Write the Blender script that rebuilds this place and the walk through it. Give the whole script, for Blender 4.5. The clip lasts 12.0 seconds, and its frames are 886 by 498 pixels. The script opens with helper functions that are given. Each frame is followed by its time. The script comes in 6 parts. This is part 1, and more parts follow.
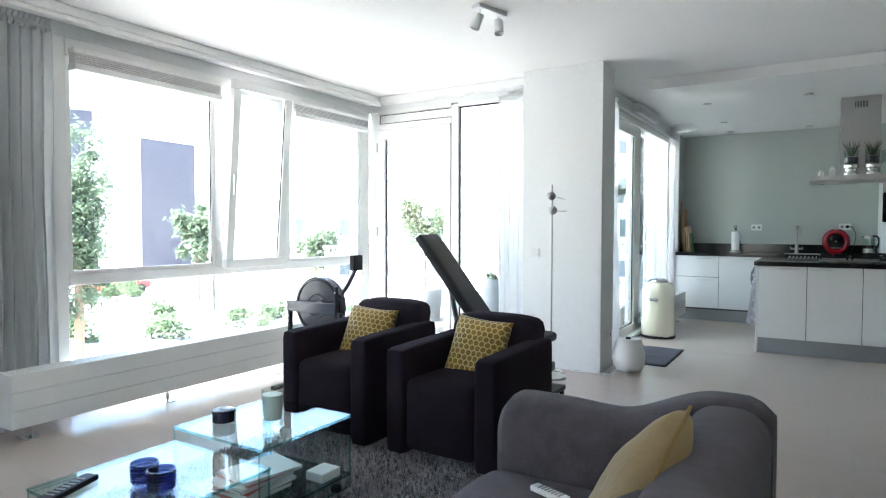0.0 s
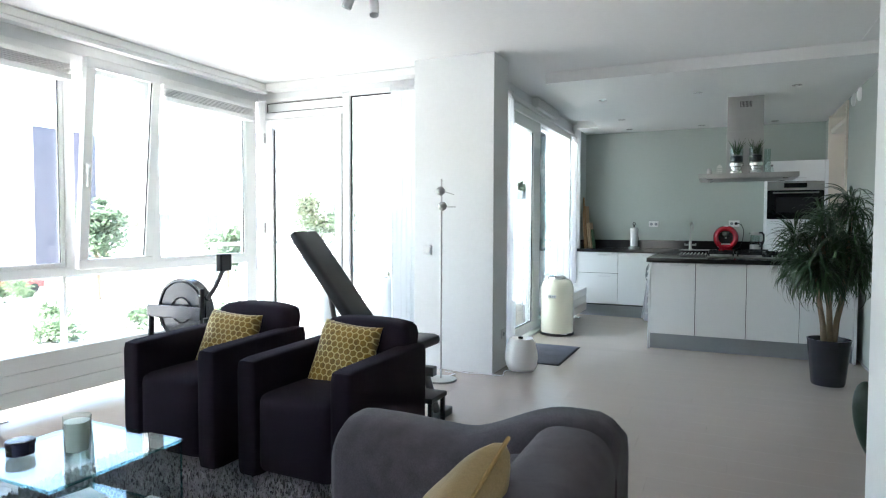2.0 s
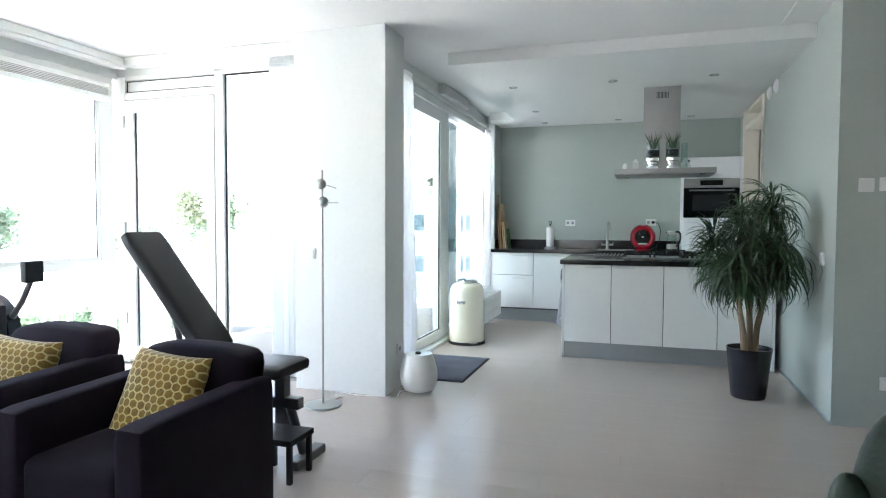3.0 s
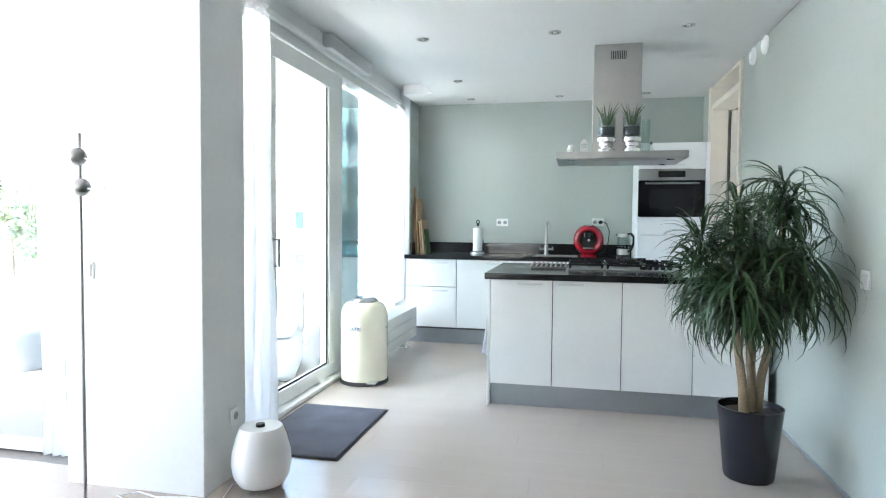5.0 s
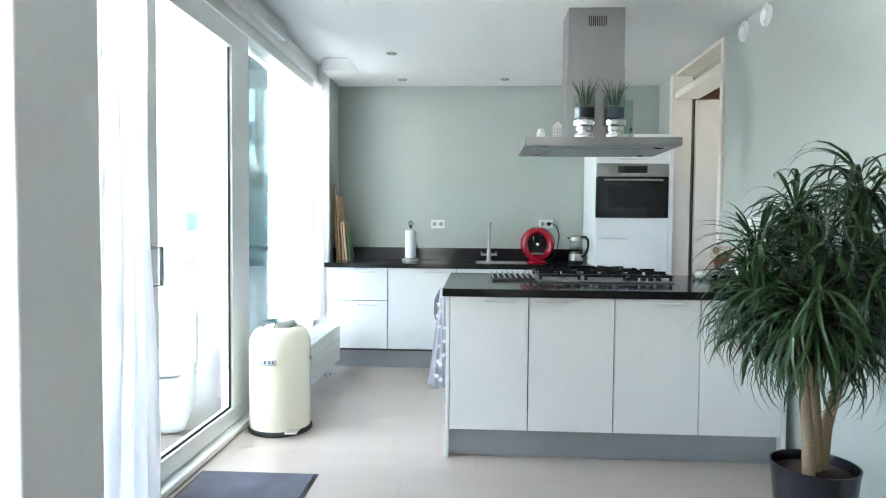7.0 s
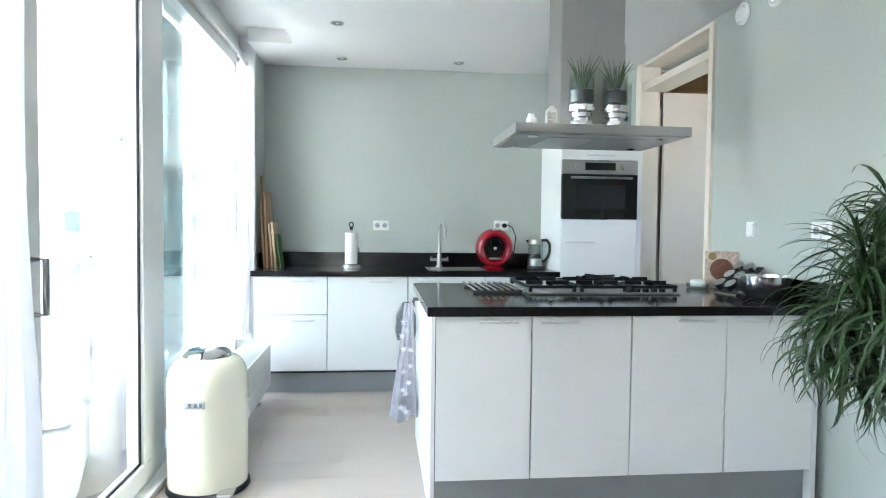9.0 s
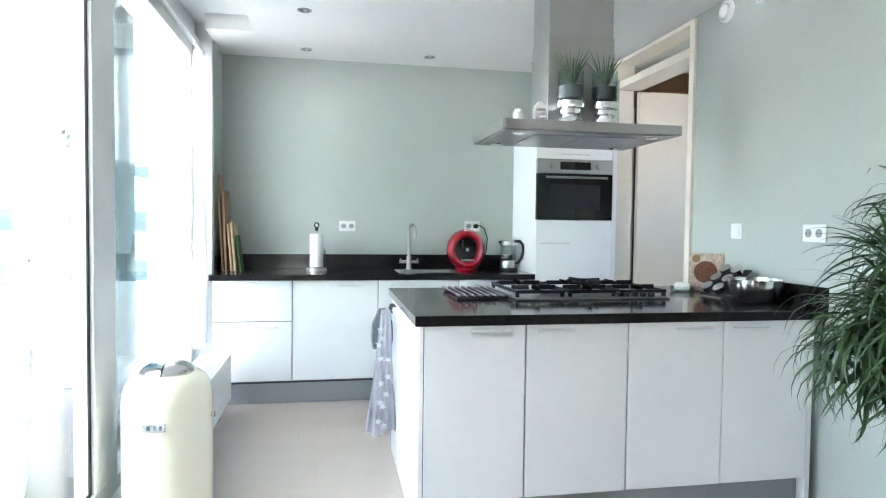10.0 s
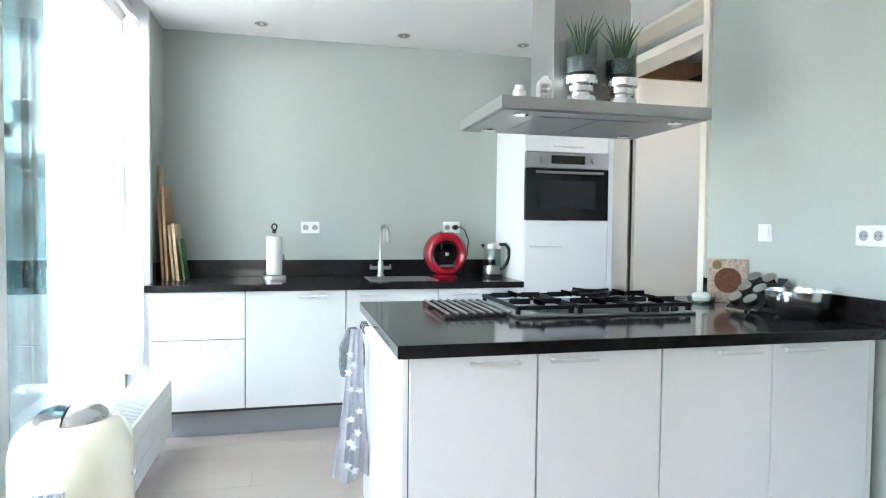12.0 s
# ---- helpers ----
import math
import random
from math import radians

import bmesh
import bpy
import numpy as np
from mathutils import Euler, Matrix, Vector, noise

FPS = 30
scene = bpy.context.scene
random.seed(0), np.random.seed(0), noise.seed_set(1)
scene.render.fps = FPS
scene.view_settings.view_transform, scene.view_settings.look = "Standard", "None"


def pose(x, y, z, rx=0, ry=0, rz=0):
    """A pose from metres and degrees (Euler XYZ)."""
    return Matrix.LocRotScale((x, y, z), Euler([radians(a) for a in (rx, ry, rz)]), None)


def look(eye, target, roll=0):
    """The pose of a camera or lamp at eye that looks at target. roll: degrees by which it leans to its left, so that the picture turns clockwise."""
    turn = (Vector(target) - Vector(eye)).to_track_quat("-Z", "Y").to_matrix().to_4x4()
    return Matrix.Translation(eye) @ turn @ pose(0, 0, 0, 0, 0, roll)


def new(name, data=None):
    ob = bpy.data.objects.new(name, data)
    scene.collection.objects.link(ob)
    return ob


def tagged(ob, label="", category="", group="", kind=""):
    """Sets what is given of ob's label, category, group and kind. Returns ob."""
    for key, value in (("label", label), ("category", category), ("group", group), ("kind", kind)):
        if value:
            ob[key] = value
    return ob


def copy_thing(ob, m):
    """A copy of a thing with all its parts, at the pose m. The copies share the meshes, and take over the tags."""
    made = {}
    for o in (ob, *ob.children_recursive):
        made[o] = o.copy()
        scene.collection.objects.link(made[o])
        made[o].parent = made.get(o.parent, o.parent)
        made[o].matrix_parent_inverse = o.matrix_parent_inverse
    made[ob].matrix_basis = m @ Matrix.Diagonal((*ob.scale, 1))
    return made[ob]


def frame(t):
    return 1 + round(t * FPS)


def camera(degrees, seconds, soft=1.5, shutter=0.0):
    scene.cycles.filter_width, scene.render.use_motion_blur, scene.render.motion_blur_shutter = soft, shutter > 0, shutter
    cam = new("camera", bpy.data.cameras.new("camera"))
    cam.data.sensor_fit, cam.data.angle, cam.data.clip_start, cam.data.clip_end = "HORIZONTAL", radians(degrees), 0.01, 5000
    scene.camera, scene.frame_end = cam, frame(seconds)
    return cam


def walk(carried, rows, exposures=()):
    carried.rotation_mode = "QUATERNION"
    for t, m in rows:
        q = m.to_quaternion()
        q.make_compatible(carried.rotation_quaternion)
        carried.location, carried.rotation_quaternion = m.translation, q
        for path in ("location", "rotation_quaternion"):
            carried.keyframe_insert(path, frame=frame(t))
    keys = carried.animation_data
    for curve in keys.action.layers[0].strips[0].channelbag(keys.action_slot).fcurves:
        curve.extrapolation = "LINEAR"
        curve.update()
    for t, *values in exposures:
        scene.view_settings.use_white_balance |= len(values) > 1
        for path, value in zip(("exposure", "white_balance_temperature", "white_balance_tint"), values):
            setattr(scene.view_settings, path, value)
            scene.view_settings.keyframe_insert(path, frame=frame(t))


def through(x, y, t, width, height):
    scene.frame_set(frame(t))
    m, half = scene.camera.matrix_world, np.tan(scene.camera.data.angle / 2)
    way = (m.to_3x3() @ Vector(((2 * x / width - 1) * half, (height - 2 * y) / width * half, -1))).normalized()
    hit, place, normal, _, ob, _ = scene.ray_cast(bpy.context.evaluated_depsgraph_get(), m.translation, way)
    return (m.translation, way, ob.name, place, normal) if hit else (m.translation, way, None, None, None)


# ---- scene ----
cam = camera(71.4, 12.0, 1.1)
PATH = [
    (0, (0.284, 0.257, 1.24), (-0.759, 1.962, 1.172), 0.1),
    (0.5, (0.293, 0.267, 1.228), (-0.731, 1.984, 1.161), 0.2),
    (1, (0.333, 0.324, 1.234), (-0.652, 2.063, 1.164), 0.2),
    (1.5, (0.381, 0.44, 1.231), (-0.531, 2.219, 1.159), 0.2),
    (2, (0.416, 0.643, 1.246), (-0.409, 2.463, 1.165), 0.2),
    (2.5, (0.413, 0.962, 1.259), (-0.301, 2.828, 1.176), 0.2),
    (3, (0.434, 1.374, 1.247), (-0.177, 3.277, 1.163), 0.2),
    (3.5, (0.448, 1.787, 1.277), (-0.109, 3.706, 1.188), 0.2),
    (3.7, (0.409, 1.966, 1.254), (-0.114, 3.894, 1.172), 0.4),
    (5.5, (0.286, 3.261, 1.263), (-0.093, 5.222, 1.173), 0.3),
    (6, (0.177, 3.502, 1.247), (-0.122, 5.478, 1.162), 0.3),
    (6.5, (0.051, 3.724, 1.256), (-0.156, 5.712, 1.166), 0.5),
    (7, (-0.1, 3.875, 1.253), (-0.207, 5.871, 1.173), 0.5),
    (7.5, (-0.253, 4.017, 1.243), (-0.204, 6.015, 1.166), 0.5),
    (9.5, (-0.547, 4.663, 1.265), (-0.284, 6.644, 1.19), 0.7),
    (10, (-0.606, 4.753, 1.27), (-0.243, 6.718, 1.193), 0.7),
    (10.5, (-0.598, 4.921, 1.264), (-0.173, 6.874, 1.188), 0.7),
    (11, (-0.569, 5.131, 1.267), (-0.122, 7.079, 1.191), 0.9),
    (11.5, (-0.566, 5.242, 1.282), (-0.111, 7.188, 1.202), 0.6),
    (12, (-0.579, 5.308, 1.274), (-0.107, 7.25, 1.2), 0.6),
]
EXPOSURES = [(0, 3.5, 6120, 10), (2.5, 3.7, 6100, 10), (3.5, 4.12, 6100, 10.5), (5.5, 4.52, 6080, 11), (7.5, 4.5, 6120, 11.5), (12, 4.78, 6200, 13)]
walk(cam, [(t, look(eye, target, roll)) for t, eye, target, roll in PATH], EXPOSURES)

# ---- world and sun ----
SUN_DIR = Vector((-0.42, -0.52, 0.98)).normalized()  # towards the sun
world = bpy.data.worlds.new("sky")
scene.world = world
world.use_nodes = True
wn = world.node_tree.nodes
sky = wn.new("ShaderNodeTexSky")
sky.sky_type = "NISHITA"
sky.sun_disc = False
sky.sun_elevation = math.asin(SUN_DIR.z)
sky.sun_rotation = math.atan2(SUN_DIR.x, SUN_DIR.y)
sky.air_density, sky.dust_density, sky.ozone_density = 1.0, 3.0, 1.2
wn["Background"].inputs["Strength"].default_value = 0.15
world.node_tree.links.new(sky.outputs[0], wn["Background"].inputs["Color"])
sun_data = bpy.data.lights.new("sun", "SUN")
sun_data.energy, sun_data.angle, sun_data.color = 4.0, radians(0.53), (1.0, 0.95, 0.88)
sun = new("sun", sun_data)
sun.matrix_world = look((0, 0, 30), Vector((0, 0, 30)) - SUN_DIR)

# added fill lamp outside the sliding doors, standing in for sky light over the balcony
over = bpy.data.lights.new("balcony_sky_fill", "AREA")
over.shape, over.size, over.size_y, over.energy, over.color = "RECTANGLE", 3.2, 0.8, 10.0, (0.90, 0.96, 1.0)
balcony_sky_fill = new("balcony_sky_fill", over)
balcony_sky_fill.matrix_world = look((-2.25, 7.7, 2.66), (-1.25, 7.7, 1.80))

# ---- materials ----
def lin(c):
    return (*c, 1.0)


def material(name, color, rough=0.5, metal=0.0, vary=0.08, scale=6.0, fine=80.0, bump=0.05, bump_scale=120.0, coat=0.0, sheen=0.0, spec=0.5, random_tint=0.0, gloss_vary=0.15):
    """A principled surface with large and fine colour variation, uneven gloss and fine relief."""
    m = bpy.data.materials.new(name)
    m.use_nodes = True
    nt = m.node_tree
    n, l = nt.nodes, nt.links
    b = n["Principled BSDF"]
    tc = n.new("ShaderNodeTexCoord")
    big = n.new("ShaderNodeTexNoise")
    big.inputs["Scale"].default_value, big.inputs["Detail"].default_value = scale, 4
    small = n.new("ShaderNodeTexNoise")
    small.inputs["Scale"].default_value, small.inputs["Detail"].default_value = fine, 3
    l.new(tc.outputs["Object"], big.inputs["Vector"])
    l.new(tc.outputs["Object"], small.inputs["Vector"])
    add = n.new("ShaderNodeMath")
    add.operation = "ADD"
    l.new(big.outputs["Fac"], add.inputs[0])
    l.new(small.outputs["Fac"], add.inputs[1])
    last = add
    if random_tint:
        info = n.new("ShaderNodeObjectInfo")
        mul = n.new("ShaderNodeMath")
        mul.operation = "MULTIPLY_ADD"
        mul.inputs[1].default_value = random_tint
        l.new(info.outputs["Random"], mul.inputs[0])
        l.new(add.outputs[0], mul.inputs[2])
        last = mul
    rng = n.new("ShaderNodeMapRange")
    rng.inputs["From Min"].default_value, rng.inputs["From Max"].default_value = 0.6, 1.4 + random_tint
    l.new(last.outputs[0], rng.inputs["Value"])
    mix = n.new("ShaderNodeMix")
    mix.data_type = "RGBA"
    mix.inputs[6].default_value = lin([c * (1 - vary) for c in color])
    mix.inputs[7].default_value = lin([min(1, c * (1 + vary)) for c in color])
    l.new(rng.outputs[0], mix.inputs[0])
    l.new(mix.outputs[2], b.inputs["Base Color"])
    rr = n.new("ShaderNodeMapRange")
    rr.inputs["To Min"].default_value, rr.inputs["To Max"].default_value = max(0.02, rough * (1 - gloss_vary)), min(1, rough * (1 + gloss_vary))
    l.new(big.outputs["Fac"], rr.inputs["Value"])
    l.new(rr.outputs[0], b.inputs["Roughness"])
    b.inputs["Metallic"].default_value = metal
    b.inputs["Specular IOR Level"].default_value = spec
    b.inputs["Coat Weight"].default_value = coat
    b.inputs["Sheen Weight"].default_value = sheen
    if bump:
        bn = n.new("ShaderNodeTexNoise")
        bn.inputs["Scale"].default_value, bn.inputs["Detail"].default_value = bump_scale, 3
        l.new(tc.outputs["Object"], bn.inputs["Vector"])
        bp = n.new("ShaderNodeBump")
        bp.inputs["Strength"].default_value, bp.inputs["Distance"].default_value = bump, 0.004
        l.new(bn.outputs["Fac"], bp.inputs["Height"])
        l.new(bp.outputs[0], b.inputs["Normal"])
    return m


def glass(name, tint=(0.95, 0.98, 0.97), ior=1.45, rough=0.0):
    """Clear sheet glass: light goes straight through, Fresnel drives the gloss."""
    m = bpy.data.materials.new(name)
    m.use_nodes = True
    n, l = m.node_tree.nodes, m.node_tree.links
    n.remove(n["Principled BSDF"])
    tr = n.new("ShaderNodeBsdfTransparent")
    tr.inputs[0].default_value = lin(tint)
    gl = n.new("ShaderNodeBsdfGlossy")
    gl.inputs["Roughness"].default_value = rough
    lw = n.new("ShaderNodeLayerWeight")
    lw.inputs["Blend"].default_value = 0.5
    pw = n.new("ShaderNodeMath")
    pw.operation = "POWER"
    pw.inputs[1].default_value = 5.0
    l.new(lw.outputs["Facing"], pw.inputs[0])
    fr = n.new("ShaderNodeMath")
    fr.operation = "MULTIPLY_ADD"
    f0 = ((ior - 1) / (ior + 1)) ** 2
    fr.inputs[1].default_value, fr.inputs[2].default_value = 1 - f0, f0
    l.new(pw.outputs[0], fr.inputs[0])
    mx = n.new("ShaderNodeMixShader")
    l.new(fr.outputs[0], mx.inputs[0])
    l.new(tr.outputs[0], mx.inputs[1])
    l.new(gl.outputs[0], mx.inputs[2])
    l.new(mx.outputs[0], n["Material Output"].inputs["Surface"])
    return m


def cloth(name, color, through=0.4, vary=0.06):
    """Curtain cloth: part of the light comes through it."""
    m = material(name, color, 0.9, vary=vary, scale=3, fine=200, bump=0.15, bump_scale=400, sheen=0.2)
    n, l = m.node_tree.nodes, m.node_tree.links
    tl = n.new("ShaderNodeBsdfTranslucent")
    tl.inputs[0].default_value = lin(color)
    mx = n.new("ShaderNodeMixShader")
    mx.inputs[0].default_value = through
    l.new(n["Principled BSDF"].outputs[0], mx.inputs[1])
    l.new(tl.outputs[0], mx.inputs[2])
    l.new(mx.outputs[0], n["Material Output"].inputs["Surface"])
    return m


def sheer(name, color, clear=0.35):
    m = cloth(name, color, 0.7)
    n, l = m.node_tree.nodes, m.node_tree.links
    out = n["Material Output"]
    prev = out.inputs["Surface"].links[0].from_socket
    tr = n.new("ShaderNodeBsdfTransparent")
    mx = n.new("ShaderNodeMixShader")
    mx.inputs[0].default_value = clear
    l.new(prev, mx.inputs[1])
    l.new(tr.outputs[0], mx.inputs[2])
    l.new(mx.outputs[0], out.inputs["Surface"])
    return m


def honeycomb(name, dark, light, cell=0.036):
    """Cut velvet with a honeycomb of pale lines on the cushion's local x and y."""
    m = material(name, dark, 0.75, vary=0.5, scale=9, fine=60, bump=0.3, bump_scale=250, sheen=0.12)
    n, l = m.node_tree.nodes, m.node_tree.links
    b = n["Principled BSDF"]
    base = b.inputs["Base Color"].links[0].from_socket
    tc = n.new("ShaderNodeTexCoord")

    def vec(op, a, v=None, link=None):
        k = n.new("ShaderNodeVectorMath")
        k.operation = op
        l.new(a, k.inputs[0])
        if v is not None:
            k.inputs[1].default_value = v
        if link is not None:
            l.new(link, k.inputs[1])
        return k

    def num(op, a, c):
        k = n.new("ShaderNodeMath")
        k.operation = op
        l.new(a, k.inputs[0])
        l.new(c, k.inputs[1])
        return k.outputs[0]

    s, h = (1.0, 1.7320508, 1.0), (0.5, 0.8660254, 0.0)
    p = vec("MULTIPLY", tc.outputs["Object"], (1 / cell, 1 / cell, 0))
    p = vec("ADD", p.outputs[0], (50.0, 50.0 * 1.7320508, 0))
    a = vec("SUBTRACT", vec("MODULO", p.outputs[0], s).outputs[0], h)
    c = vec("SUBTRACT", vec("MODULO", vec("ADD", p.outputs[0], h).outputs[0], s).outputs[0], h)
    la, lc = vec("LENGTH", a.outputs[0]), vec("LENGTH", c.outputs[0])
    pick = num("LESS_THAN", la.outputs["Value"], lc.outputs["Value"])
    mv = n.new("ShaderNodeMix")
    mv.data_type = "VECTOR"
    l.new(pick, mv.inputs[0])
    l.new(c.outputs[0], mv.inputs[4])
    l.new(a.outputs[0], mv.inputs[5])
    q = vec("ABSOLUTE", mv.outputs[1])
    d = vec("DOT_PRODUCT", q.outputs[0], (0.5, 0.8660254, 0))
    sep = n.new("ShaderNodeSeparateXYZ")
    l.new(q.outputs[0], sep.inputs[0])
    hx = num("MAXIMUM", d.outputs["Value"], sep.outputs[0])
    edge = n.new("ShaderNodeMapRange")
    edge.inputs["From Min"].default_value, edge.inputs["From Max"].default_value = 0.385, 0.44
    l.new(hx, edge.inputs["Value"])
    mc = n.new("ShaderNodeMix")
    mc.data_type = "RGBA"
    l.new(edge.outputs[0], mc.inputs[0])
    l.new(base, mc.inputs[6])
    mc.inputs[7].default_value = lin(light)
    l.new(mc.outputs[2], b.inputs["Base Color"])
    return m


def wood(name, color, rough=0.45, grain=14.0, axis=0, vary=0.2, tint=0.0, stretch=12.0, bump=0.04, gloss_vary=0.15):
    """Wood grain, drawn out along one local axis."""
    m = material(name, color, rough, vary=vary, scale=grain, fine=grain * 5, bump=bump, bump_scale=90, random_tint=tint, gloss_vary=gloss_vary)
    n, l = m.node_tree.nodes, m.node_tree.links
    tc = [k for k in n if k.type == "TEX_COORD"][0]
    mp = n.new("ShaderNodeMapping")
    sc = [1.0, 1.0, 1.0]
    sc[axis] = 1.0 / stretch
    mp.inputs["Scale"].default_value = sc
    l.new(tc.outputs["Object"], mp.inputs["Vector"])
    info = n.new("ShaderNodeObjectInfo")
    mul = n.new("ShaderNodeVectorMath")
    mul.operation = "SCALE"
    mul.inputs["Scale"].default_value = 37.0
    l.new(info.outputs["Random"], mul.inputs[0])
    l.new(mul.outputs[0], mp.inputs["Location"])
    for k in n:
        if k.type == "TEX_NOISE":
            l.new(mp.outputs[0], k.inputs["Vector"])
    return m


M = {}
M["white_wall"] = material("white_plaster", (0.80, 0.81, 0.80), 0.9, vary=0.025, scale=1.5, fine=30, bump=0.12, bump_scale=160)
M["sage_wall"] = material("sage_paint", (0.425, 0.462, 0.428), 0.75, vary=0.03, scale=1.2, fine=40, bump=0.08, bump_scale=220)
M["ceiling"] = material("ceiling_white", (0.82, 0.82, 0.81), 0.95, vary=0.02, scale=1, fine=30, bump=0.06, bump_scale=200)
M["frame_white"] = material("painted_frame", (0.85, 0.85, 0.83), 0.35, vary=0.03, scale=3, bump=0.01)
M["pane"] = glass("window_glass")
M["teal_pane"] = glass("teal_glass", (0.19, 0.27, 0.28))
M["screen_pane"] = glass("screen_glass", (0.58, 0.66, 0.68))
M["table_glass"] = glass("table_glass", (0.93, 0.98, 0.97), 1.75)
M["glass_edge"] = glass("glass_edge", (0.42, 0.70, 0.69), 1.5, 0.1)
M["floor"] = wood("plank_laminate", (0.46, 0.394, 0.350), 0.24, grain=2.0, axis=0, vary=0.035, tint=0.5, bump=0.0, gloss_vary=0.04)
M["subfloor"] = material("subfloor", (0.14, 0.12, 0.105), 0.7)
M["radiator"] = material("radiator_enamel", (0.78, 0.78, 0.75), 0.35, vary=0.02, bump=0.01)
M["steel"] = material("brushed_steel", (0.43, 0.425, 0.41), 0.36, 1.0, vary=0.08, scale=4, fine=150, bump=0.03, bump_scale=300)
M["bowl_steel"] = material("bowl_steel", (0.66, 0.66, 0.65), 0.2, 1.0, vary=0.06, bump=0.0)
M["chrome"] = material("chrome", (0.80, 0.80, 0.80), 0.08, 1.0, vary=0.03, bump=0.0)
M["alu"] = material("light_aluminium", (0.74, 0.74, 0.75), 0.35, 0.35, vary=0.04, bump=0.0)
M["erg"] = material("rower_grey", (0.009, 0.013, 0.026), 0.22, 0.0, vary=0.15, spec=0.5, coat=0.3)
M["dark_steel"] = material("dark_steel", (0.12, 0.12, 0.125), 0.4, 0.8, vary=0.1)
M["black"] = material("black_plastic", (0.010, 0.010, 0.012), 0.45, vary=0.2, spec=0.3, bump=0.04)
M["black_gloss"] = material("black_glass", (0.008, 0.008, 0.009), 0.06, vary=0.1, bump=0.0)
M["white_plastic"] = material("white_plastic", (0.78, 0.78, 0.77), 0.3, vary=0.02, bump=0.0)
M["granite"] = material("black_granite", (0.016, 0.014, 0.015), 0.11, vary=0.5, scale=30, fine=500, bump=0.0, spec=0.35, gloss_vary=0.0)
M["cab_front"] = material("cabinet_white", (0.84, 0.85, 0.85), 0.3, vary=0.02, scale=2, bump=0.01)
M["carcass"] = material("carcass_grey", (0.055, 0.058, 0.062), 0.7, vary=0.1)
M["plinth"] = material("plinth_alu", (0.33, 0.35, 0.37), 0.4, 0.4, vary=0.06, scale=4, bump=0.02)
M["plum"] = material("plum_felt", (0.0155, 0.0095, 0.0175), 0.95, vary=0.25, scale=8, fine=300, bump=0.3, bump_scale=500, spec=0.15)
M["grey_felt"] = material("grey_felt", (0.076, 0.066, 0.075), 0.95, vary=0.42, scale=14, fine=260, bump=0.4, bump_scale=500, sheen=0.12, spec=0.2)
M["mustard"] = honeycomb("honeycomb_velvet", (0.20, 0.118, 0.014), (0.52, 0.42, 0.17))
M["sand"] = material("sand_cotton", (0.24, 0.175, 0.08), 0.85, vary=0.15, scale=12, fine=250, bump=1.0, bump_scale=22, sheen=0.1)
M["piping"] = material("piping", (0.24, 0.15, 0.05), 0.8, vary=0.1)
M["rug_base"] = material("rug_backing", (0.10, 0.095, 0.10), 1.0, vary=0.3, scale=30)
M["rug"] = material("rug_pile", (0.32, 0.305, 0.315), 1.0, vary=0.35, scale=60, fine=300, bump=0.3)
M["curtain_grey"] = cloth("grey_curtain", (0.74, 0.75, 0.75), 0.55)
M["curtain_white"] = cloth("white_curtain", (0.86, 0.86, 0.86), 0.6)
M["sheer"] = sheer("sheer_curtain", (0.90, 0.89, 0.90), 0.42)
M["cream"] = material("cream_enamel", (0.81, 0.76, 0.60), 0.18, vary=0.02, coat=0.5, bump=0.0)
M["rubber"] = material("rubber", (0.02, 0.02, 0.02), 0.8)
M["mat"] = material("mat_fibre", (0.098, 0.098, 0.122), 1.0, vary=0.45, scale=5, fine=400, bump=0.6, bump_scale=500)
M["red"] = material("red_gloss", (0.30, 0.008, 0.018), 0.12, vary=0.05, coat=0.6, bump=0.0)
M["red_car"] = material("red_car_paint", (0.5, 0.03, 0.03), 0.2, coat=0.6, bump=0.0)
M["paper"] = material("paper_white", (0.82, 0.82, 0.80), 0.9, vary=0.03, fine=200, bump=0.2)
M["oak"] = wood("board_oak", (0.40, 0.24, 0.12), 0.5, grain=20, axis=2)
M["beech"] = wood("board_beech", (0.55, 0.40, 0.24), 0.5, grain=20, axis=2)
M["board_green"] = material("board_green", (0.05, 0.13, 0.035), 0.45)
M["navy"] = material("navy_ceramic", (0.012, 0.010, 0.025), 0.25)
M["blue_glass"] = glass("blue_glass", (0.34, 0.38, 0.56), 1.6, 0.05)
M["clear_glass"] = glass("clear_glass", (0.9, 0.95, 0.94), 1.5)
M["wax"] = material("wax", (0.80, 0.80, 0.76), 0.5)
M["leaf"] = material("dark_leaf", (0.032, 0.074, 0.022), 0.32, vary=0.45, scale=8, fine=60, bump=0.05, random_tint=0.5)
M["trunk"] = material("trunk_bark", (0.26, 0.19, 0.125), 0.8, vary=0.3, scale=15, fine=120, bump=0.5, bump_scale=60)
M["pot"] = material("pot_aubergine", (0.013, 0.012, 0.019), 0.25, vary=0.06, coat=0.15, bump=0.02)
M["soil"] = material("soil", (0.05, 0.03, 0.02), 1.0, vary=0.4, bump=0.8)
M["cactus"] = material("cactus_skin", (0.010, 0.024, 0.011), 0.5, vary=0.35, scale=12, fine=90, bump=0.3)
M["door_cream"] = material("door_cream", (0.77, 0.71, 0.61), 0.4, vary=0.02, bump=0.01)
M["hall_wall"] = material("hall_plaster", (0.70, 0.66, 0.60), 0.9, vary=0.03)
M["star_cloth"] = material("towel_grey", (0.70, 0.69, 0.74), 0.95, vary=0.12, scale=15, bump=0.4, bump_scale=400)
